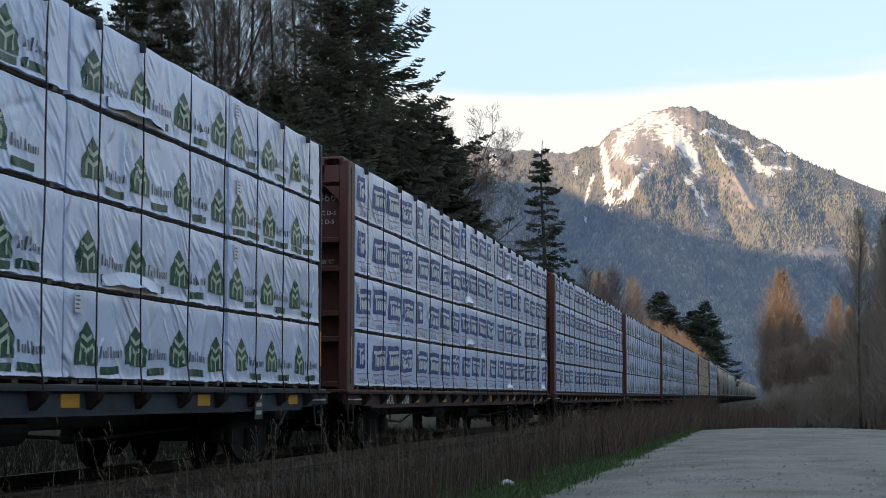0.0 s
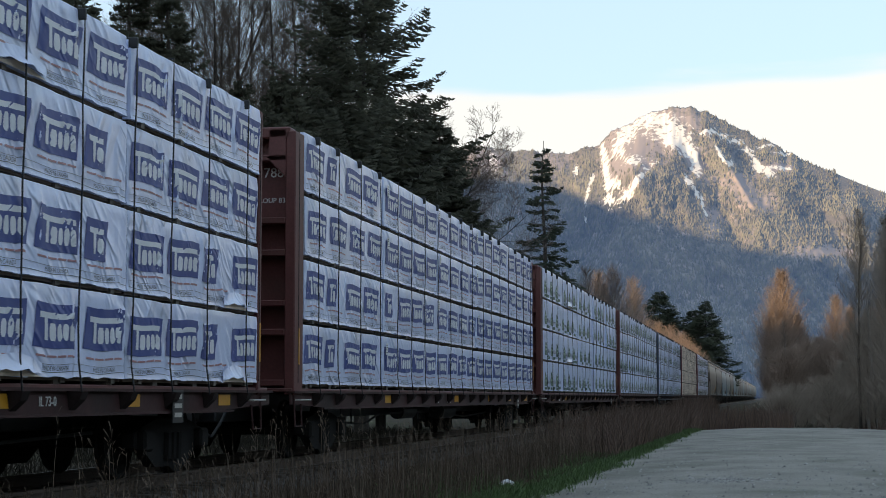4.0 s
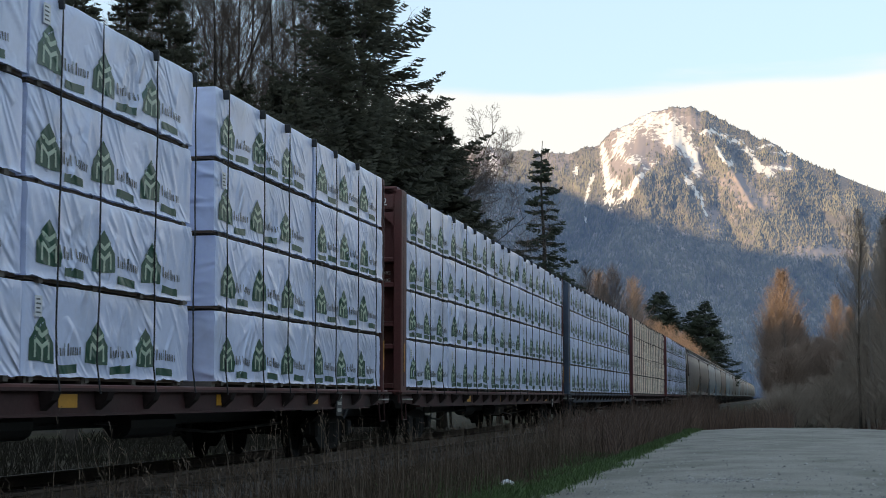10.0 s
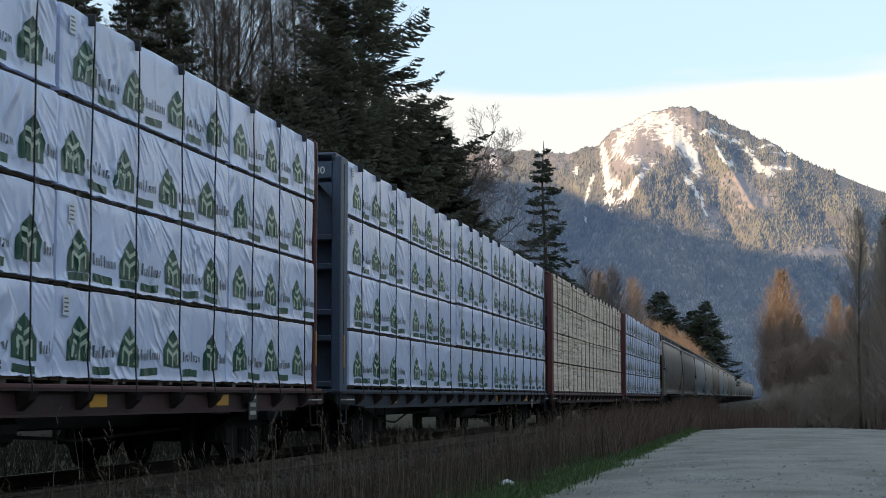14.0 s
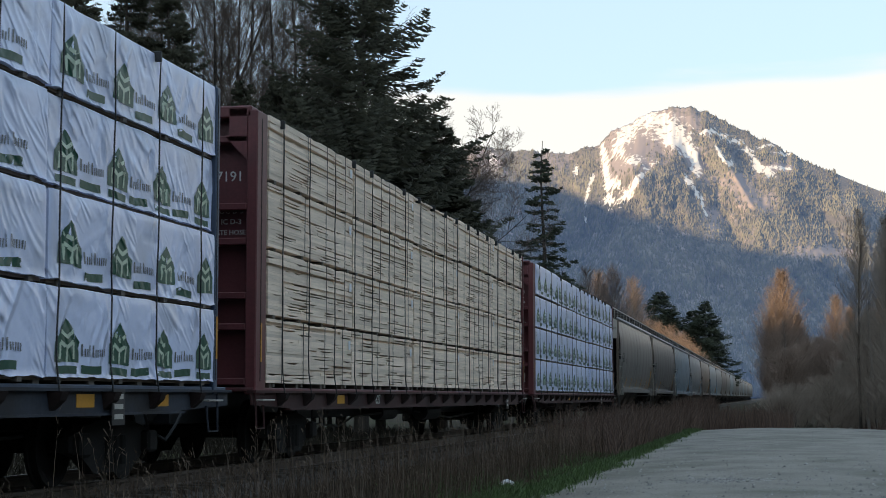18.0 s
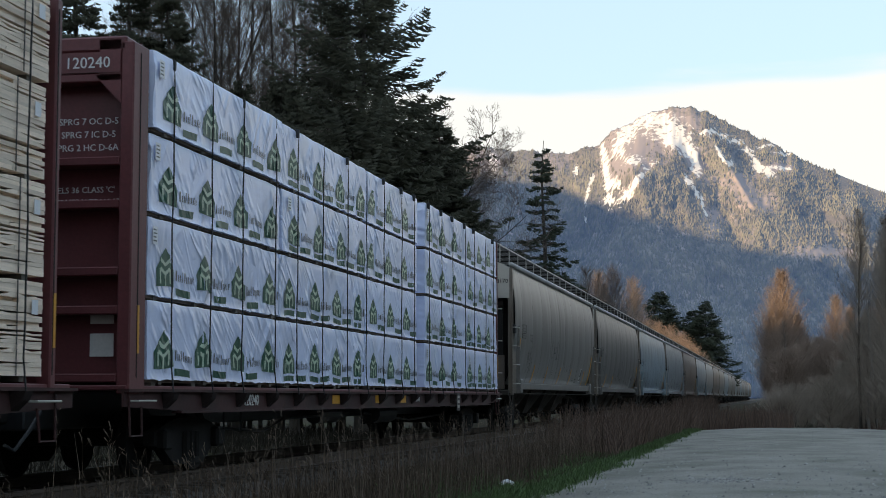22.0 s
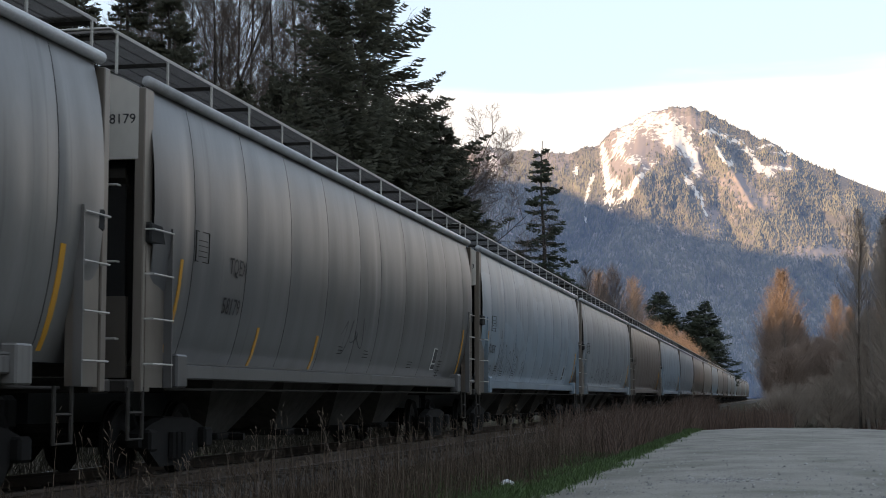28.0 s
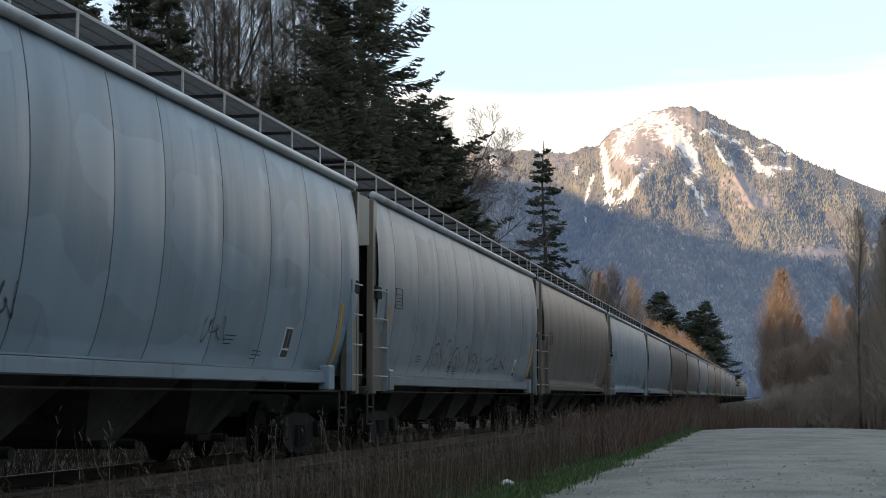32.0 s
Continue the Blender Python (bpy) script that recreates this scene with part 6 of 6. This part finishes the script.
def hopper(y0, paint, label, seed, near, number="", prefix="", yellow=(), place_=(2.62, 2.45, 1.97)):
    r = np.random.default_rng(seed)
    car = thing("covered_hopper_car", label, "railway car", pose(TRACK, y0, 0), group="hopper cars of the train")
    MOVERS.append((car, pose(TRACK, y0, 0)))
    for i, (ya, yb) in enumerate(zip(SEAMS, SEAMS[1:])):
        w, v = round(yb - ya, 2), (i * 3 + i // 4 + seed) % 4
        part("side_panel", shared("side_panel%d_%d" % (w * 100, v), lambda: panel_mesh(1, w, v), paint, True), paint, car, at=(0, ya, 0))
        part("side_panel", shared("far_side_panel%d" % (w * 100), lambda: panel_mesh(-1, w), paint, True), paint, car, at=(0, ya, 0))
    part("inner_shell", shared("inner_shell", lambda: Shape().prism([(-b + 0.06, z) for z, b in BODY] + [(b - 0.06, z) for z, b in reversed(BODY)], 0.02, HL - 0.02), VOID), VOID, car)
    part("roof", shared("roof", roof_shape, paint), paint, car)
    for sx in (1, -1):
        part("top_chord", shared("top_chord%d" % sx, lambda: Shape().tube((sx * 1.395, -0.12, 4.235), (sx * 1.395, HL + 0.1, 4.235), 0.062, n=14), CHORD, True), CHORD, car, "roof edge pipe, coloured pale for skylight")
        part("side_sill", shared("side_sill%d" % sx, lambda: Shape().box(sx * 1.44 - 0.06, sx * 1.44 + 0.06, 0.78, HL - 1.9, 1.095, 1.262, 0.015), paint), paint, car)
        part("sill_flange", shared("sill_flange%d" % sx, lambda: Shape().box(min(sx * 1.05, sx * 1.50), max(sx * 1.05, sx * 1.50), 0.78, HL - 1.9, 1.262, 1.282), paint), paint, car)
        part("brake_pipe", shared("brake_pipe%d" % sx, lambda: Shape().tube((sx * 1.34, 0.6, 0.985), (sx * 1.34, HL - 0.6, 0.985), 0.016), DARK_GREY), DARK_GREY, car)
    # roof walk on brackets
    walkway = part("roof_walkway", shared("roof_walkway", grating_shape, GRATING) if near else shared("far_walkway", lambda: Shape().box(0.35, 1.16, -0.5, HL + 0.5, 4.70, 4.712), DARK_GREY), GRATING, car, "open steel grating roof walkway")
    part("edge_rail", shared("edge_rail", lambda: Shape().box(1.16, 1.172, -0.5, HL + 0.5, 4.69, 4.725), GRAB), GRAB, walkway)
    bracket = shared("bracket", lambda: Shape().box(1.15, 1.172, -0.02, 0.02, 4.27, 4.70, 0.004), GRAB)
    brace = shared("cross_brace", lambda: Shape().box(0.3, 1.15, -0.022, 0.022, 4.64, 4.68), DARK_GREY)
    for i in range(14):
        part("bracket", bracket, GRAB, walkway, at=(0, -0.4 + i * (HL + 0.8) / 13, 0))
        if near:
            part("cross_brace", brace, DARK_GREY, walkway, at=(0, -0.4 + i * (HL + 0.8) / 13, 0))
    for yy in (-0.5, HL + 0.2):
        part("end_walk", shared("end_walk", lambda: Shape().box(-1.16, 1.13, 0, 0.3, 4.73, 4.75, 0.006), GRAB), GRAB, walkway, at=(0, yy, 0))
    # ends
    for e in (0, 1):
        out = -1 if e == 0 else 1
        yo = -0.02 if e == 0 else HL + 0.02
        y1 = yo + out * (0.30 if e == 0 else 0.19)
        a, b = (y1, yo) if e == 0 else (yo + 0.05, y1)
        part("end_wall", shared("end_wall%d" % e, lambda: end_shape(y1, out), END_PAINT), END_PAINT, car, "pale painted end wall")
        for sx in (1, -1):
            part("corner_post", shared("corner_post%d%d" % (e, sx), lambda: Shape().box(sx * 1.40 - 0.055, sx * 1.40 + 0.055, a + 0.002, b - (0.05 if e == 0 else 0), 0.95, 4.138, 0.012), CORNER), CORNER, car, "rust-stained corner post")
        part("slope_sheet", shared("slope_sheet%d" % e, lambda: slope_shape(e == 1), DARK_GREY), DARK_GREY, car)
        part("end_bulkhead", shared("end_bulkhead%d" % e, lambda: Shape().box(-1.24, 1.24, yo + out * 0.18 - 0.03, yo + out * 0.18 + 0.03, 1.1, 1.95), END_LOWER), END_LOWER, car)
        part("end_platform", shared("end_platform%d" % e, lambda: Shape().box(-1.38, 1.38, min(yo, yo + out * 0.5), max(yo, yo + out * 0.5), 0.94, 1.08, 0.02), DARK_GREY), DARK_GREY, car)
        part("center_post", shared("center_post%d" % e, lambda: Shape().box(-0.1, 0.1, yo + out * 0.19 - 0.04, yo + out * 0.19 + 0.04, 1.08, 3.4), DARK_GREY), DARK_GREY, car)
        part("coupler", COUPLER, STEEL, car, at=(0, -0.2 if e == 0 else HL + 0.2, 0)).rotation_euler.z = math.pi * e
        if near:
            ly0, ly1 = (-0.27, 0.31) if e == 0 else (HL - 0.56, HL + 0.03)
            part("ladder_panel", shared("ladder_panel%d" % e, lambda: Shape().box(1.36, 1.46, ly0 + 0.03, ly1 - 0.03, 1.0, 2.62), CORNER), CORNER, car, "rusty backing panel of the ladder")
            part("ladder_slot", shared("ladder_slot%d" % e, lambda: Shape().box(1.40, 1.515, ly0 + 0.02, ly1 - 0.02, 2.5, 2.72, 0.02), VOID), VOID, car)
            for k in range(4):
                z = 1.24 + k * 0.468
                g = shared("ladder_rung%d%d" % (e, k), lambda: Shape().path([(1.46, ly0, z), (1.555, ly0, z), (1.555, ly1, z), (1.46, ly1, z)], 0.011, 6), GRAB)
                part("ladder_rung", g, GRAB, car, "pale ladder rung")
            part("ladder_stile", shared("ladder_stile%d" % e, lambda: Shape().box(1.46, 1.55, (ly1 if e == 0 else ly0) - 0.014, (ly1 if e == 0 else ly0) + 0.014, 1.0, 2.7), paint), paint, car)
            for k in range(3):
                z = 1.5 + k * 0.8
                g = shared("end_rung%d%d" % (e, k), lambda: Shape().path([(-1.2, y1 + out * 0.02, z), (-1.2, y1 + out * 0.09, z), (1.2, y1 + out * 0.09, z), (1.2, y1 + out * 0.02, z)], 0.012, 6), GRAB)
                part("end_grab_iron", g, GRAB, car)
            ys = -0.62 if e == 0 else HL - 0.92
            st_ = shared("step%d" % e, lambda: Shape().path([(1.44, ys, 1.0), (1.44, ys, 0.47), (1.44, ys + 0.38, 0.47), (1.44, ys + 0.38, 1.0)], 0.022, 6).path([(1.44, ys, 0.74), (1.44, ys + 0.38, 0.74)], 0.015, 6), DARK_GREY)
            part("stirrup_step", st_, DARK_GREY, car)
            part("jacking_pad", shared("jacking_pad%d" % e, lambda: Shape().box(1.40, 1.56, yo - out * (0.64 if e == 0 else 1.78) - 0.17, yo - out * (0.64 if e == 0 else 1.78) + 0.15, 1.0, 1.36, 0.02), paint), paint, car)
            # Dark sheet painted in for the shade of the open car end.
            part("opening", shared("opening%d" % e, lambda: Shape().box(-1.18, 1.18, yo + out * 0.10 - 0.01, yo + out * 0.10 + 0.01, 1.95, 3.38), VOID), VOID, car)
    for yy in (4.6, 7.65, 10.7, 13.75):
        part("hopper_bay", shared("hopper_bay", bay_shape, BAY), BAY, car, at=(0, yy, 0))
        if near:
            part("outlet_gate", shared("outlet_gate", lambda: Shape().box(-0.65, 0.75, -0.5, 0.5, 0.34, 0.43, 0.02).tube((0.75, 0, 0.38), (0.95, 0, 0.38), 0.05), STEEL), STEEL, car, at=(0, yy, 0))
    part("center_sill", shared("center_sill", lambda: Shape().box(-0.25, 0.25, -0.4, HL + 0.4, 0.62, 0.95), BLACK), BLACK, car)
    for yy in (1.75, HL - 1.75):
        truck(car, yy, near)
    if not near:
        return car
    for k in range(3):
        part("hatch", shared("hatch", lambda: Shape().box(-0.35, 0.3, -0.9, 0.9, 4.48, 4.56, 0.03), paint), paint, car, at=(0, 3 + k * 5.4, 0))
    if number:
        nm = part("number", letters(prefix + " " + number if prefix else number, 0.15, DARK_LETTER), DARK_LETTER, car, "black stencilled car number", at=(0.95, -0.02 - 0.30 - 0.004, 3.80))
        nm.rotation_euler.z = radians(-90)
        nm["kind"] = "stuff"
        y_, za, zb = place_
        for txt, z in ((prefix, za), (number, zb)):
            if txt:
                part("number", side_words(txt, 0.28, y_ - (0.1 if txt is number else 0), z, seed), DARK_LETTER, car, "black stencilled characters")["kind"] = "stuff"
    for yy in yellow:
        part("reflector", strip_on_side(yy, 1.27, 1.78, 0.085, seed), YELLOW, car, "yellow reflective strip")
    part("reflector", strip_on_side(0.62, 1.3, 2.4, 0.07, seed), YELLOW, car, "yellow reflective strip")
    part("reflector", strip_on_side(HL - 0.95, 1.32, 2.3, 0.085, seed), YELLOW, car, "yellow reflective strip")
    panel_ = Shape()
    for y_, z_, z2_, w_ in ((1.14, 2.42, 2.77, 0.012), (1.55, 2.42, 2.77, 0.012), (1.14, 2.42, 2.432, 0.42), (1.14, 2.76, 2.772, 0.42)) + tuple((1.22, 2.48 + 0.06 * q, 2.49 + 0.06 * q, 0.26) for q in range(4)):
        s2 = strip_on_side(y_, z_, z2_, w_, seed)
        panel_.add(s2.v, s2.f)
    part("data_panel", panel_, DARK_GREY, car, "small framed data panel")["kind"] = "stuff"
    for k in range(5):
        yy, zz = r.uniform(1.2, 15.5), r.uniform(1.3, 1.6)
        s = Shape()
        for q in range(3):
            s2 = strip_on_side(yy, zz + q * 0.05, zz + q * 0.05 + 0.012, r.uniform(0.2, 0.36), seed)
            s.add(s2.v, s2.f)
        part("writing_bar", s, DARK_GREY, car)["kind"] = "stuff"
    plc = part("placard", strip_on_side(14.78, 1.42, 1.84, 0.34, seed), LETTER, car, "black and white placard")
    panes = Shape()
    for y_, z_, z2_, w_ in ((14.80, 1.44, 1.53, 0.30), (14.80, 1.56, 1.82, 0.14), (14.96, 1.56, 1.82, 0.14)):
        s2 = strip_on_side(y_, z_, z2_, w_, seed, 0.012)
        panes.add(s2.v, s2.f)
    part("placard_field", panes, DARK_LETTER, plc)["kind"] = "stuff"
    return car


TAN, DUN, BRN, BLU, LGT = (HOPPER_TAN, "tan-grey"), (HOPPER_DUN, "dun-grey"), (HOPPER_BROWN, "brown-grey"), (HOPPER_BLUE, "pale blue-grey"), (HOPPER_LIGHT, "light grey")
ORDER = (TAN, DUN, BLU, LGT, BRN, BLU, LGT, BRN, TAN, BLU, TAN, BRN, LGT, TAN, BLU, TAN, LGT, BRN, TAN, BLU, BRN, TAN)
NUMBERS = {0: ("TQEX", "58170"), 1: ("TQEX", "58179"), 2: ("TOEX", "58423")}
for i, (paint, word_) in enumerate(ORDER):
    y0 = 196.15 + i * 19.85
    near = i < 6
    prefix, number = NUMBERS.get(i, ("", ""))
    car = hopper(y0, paint, word_ + " weathered covered hopper car with curved ribbed sides", 500 + i, near, number, prefix,
                 yellow=(3.9, 6.6, 9.4, 12.2, 15.9) if i == 0 else (3.7, 6.5) if i == 1 else (),
                 place_=(1.40, 2.0, 1.53) if i == 2 else (2.62, 2.45, 1.97))
    spots = {0: ((2.3, 1.5, 1.0, 0.5, 0.02), (6.9, 1.9, 1.4, 0.7, 0.03), (10.2, 1.5, 1.8, 0.6, 0.02)), 1: ((7.8, 1.5, 1.4, 0.7, 0.03),),
             2: ((6.2, 1.45, 0.6, 0.5, 0.03), (11.5, 1.5, 0.9, 0.4, 0.02)), 3: ((11, 1.4, 2.5, 0.6, 0.03),), 5: ((12, 1.4, 2, 0.8, 0.04),)}.get(i, ())
    for k, (y, z, w, h, pen) in enumerate(spots):
        part("graffiti", scrawl(y, z, w, h, 500 + i, pen, 4, 31 * i + k), DARK_LETTER, car, "black sprayed scribble")
    for y, w, h in {2: ((2.45, 3.0, 1.15),), 3: ((4.6, 5.0, 1.0),), 5: ((4.0, 5.5, 0.9),)}.get(i, ()):
        part("graffiti", bubble_scrawl(y, 1.32, w, h, 500 + i, 0.035), DARK_LETTER, car, "black sprayed row of rounded outlines")

for ob in PACKS.values():
    for o in list(ob.children_recursive) + [ob]:
        bpy.data.objects.remove(o)


def motions():
    """The train rolls towards the camera; its wheels turn with it."""
    for ob, m in MOVERS:
        walk(ob, [(t, Matrix.Translation((0, -s, 0)) @ m) for t, s in GONE])
    for tree, m, seed in SWAYING:
        walk(tree, [(1.6 * i, m @ pose(0, 0, 0, 0.10 * math.sin(i * 1.7 + seed), 0.14 * math.sin(i * 1.1 + seed * 2.3), 0)) for i in range(21)])
    ts, ss_ = [g[0] for g in GONE], [g[1] for g in GONE]
    steps = [i / 15 for i in range(481)]
    angle = [float(np.interp(t, ts, ss_)) / WHEEL_R for t in steps]
    for w, dy in ROLLERS:
        walk(w, [(t, Matrix.Translation((0, dy, WHEEL_R)) @ Matrix.Rotation(a, 4, "X")) for t, a in zip(steps, angle)])


motions()
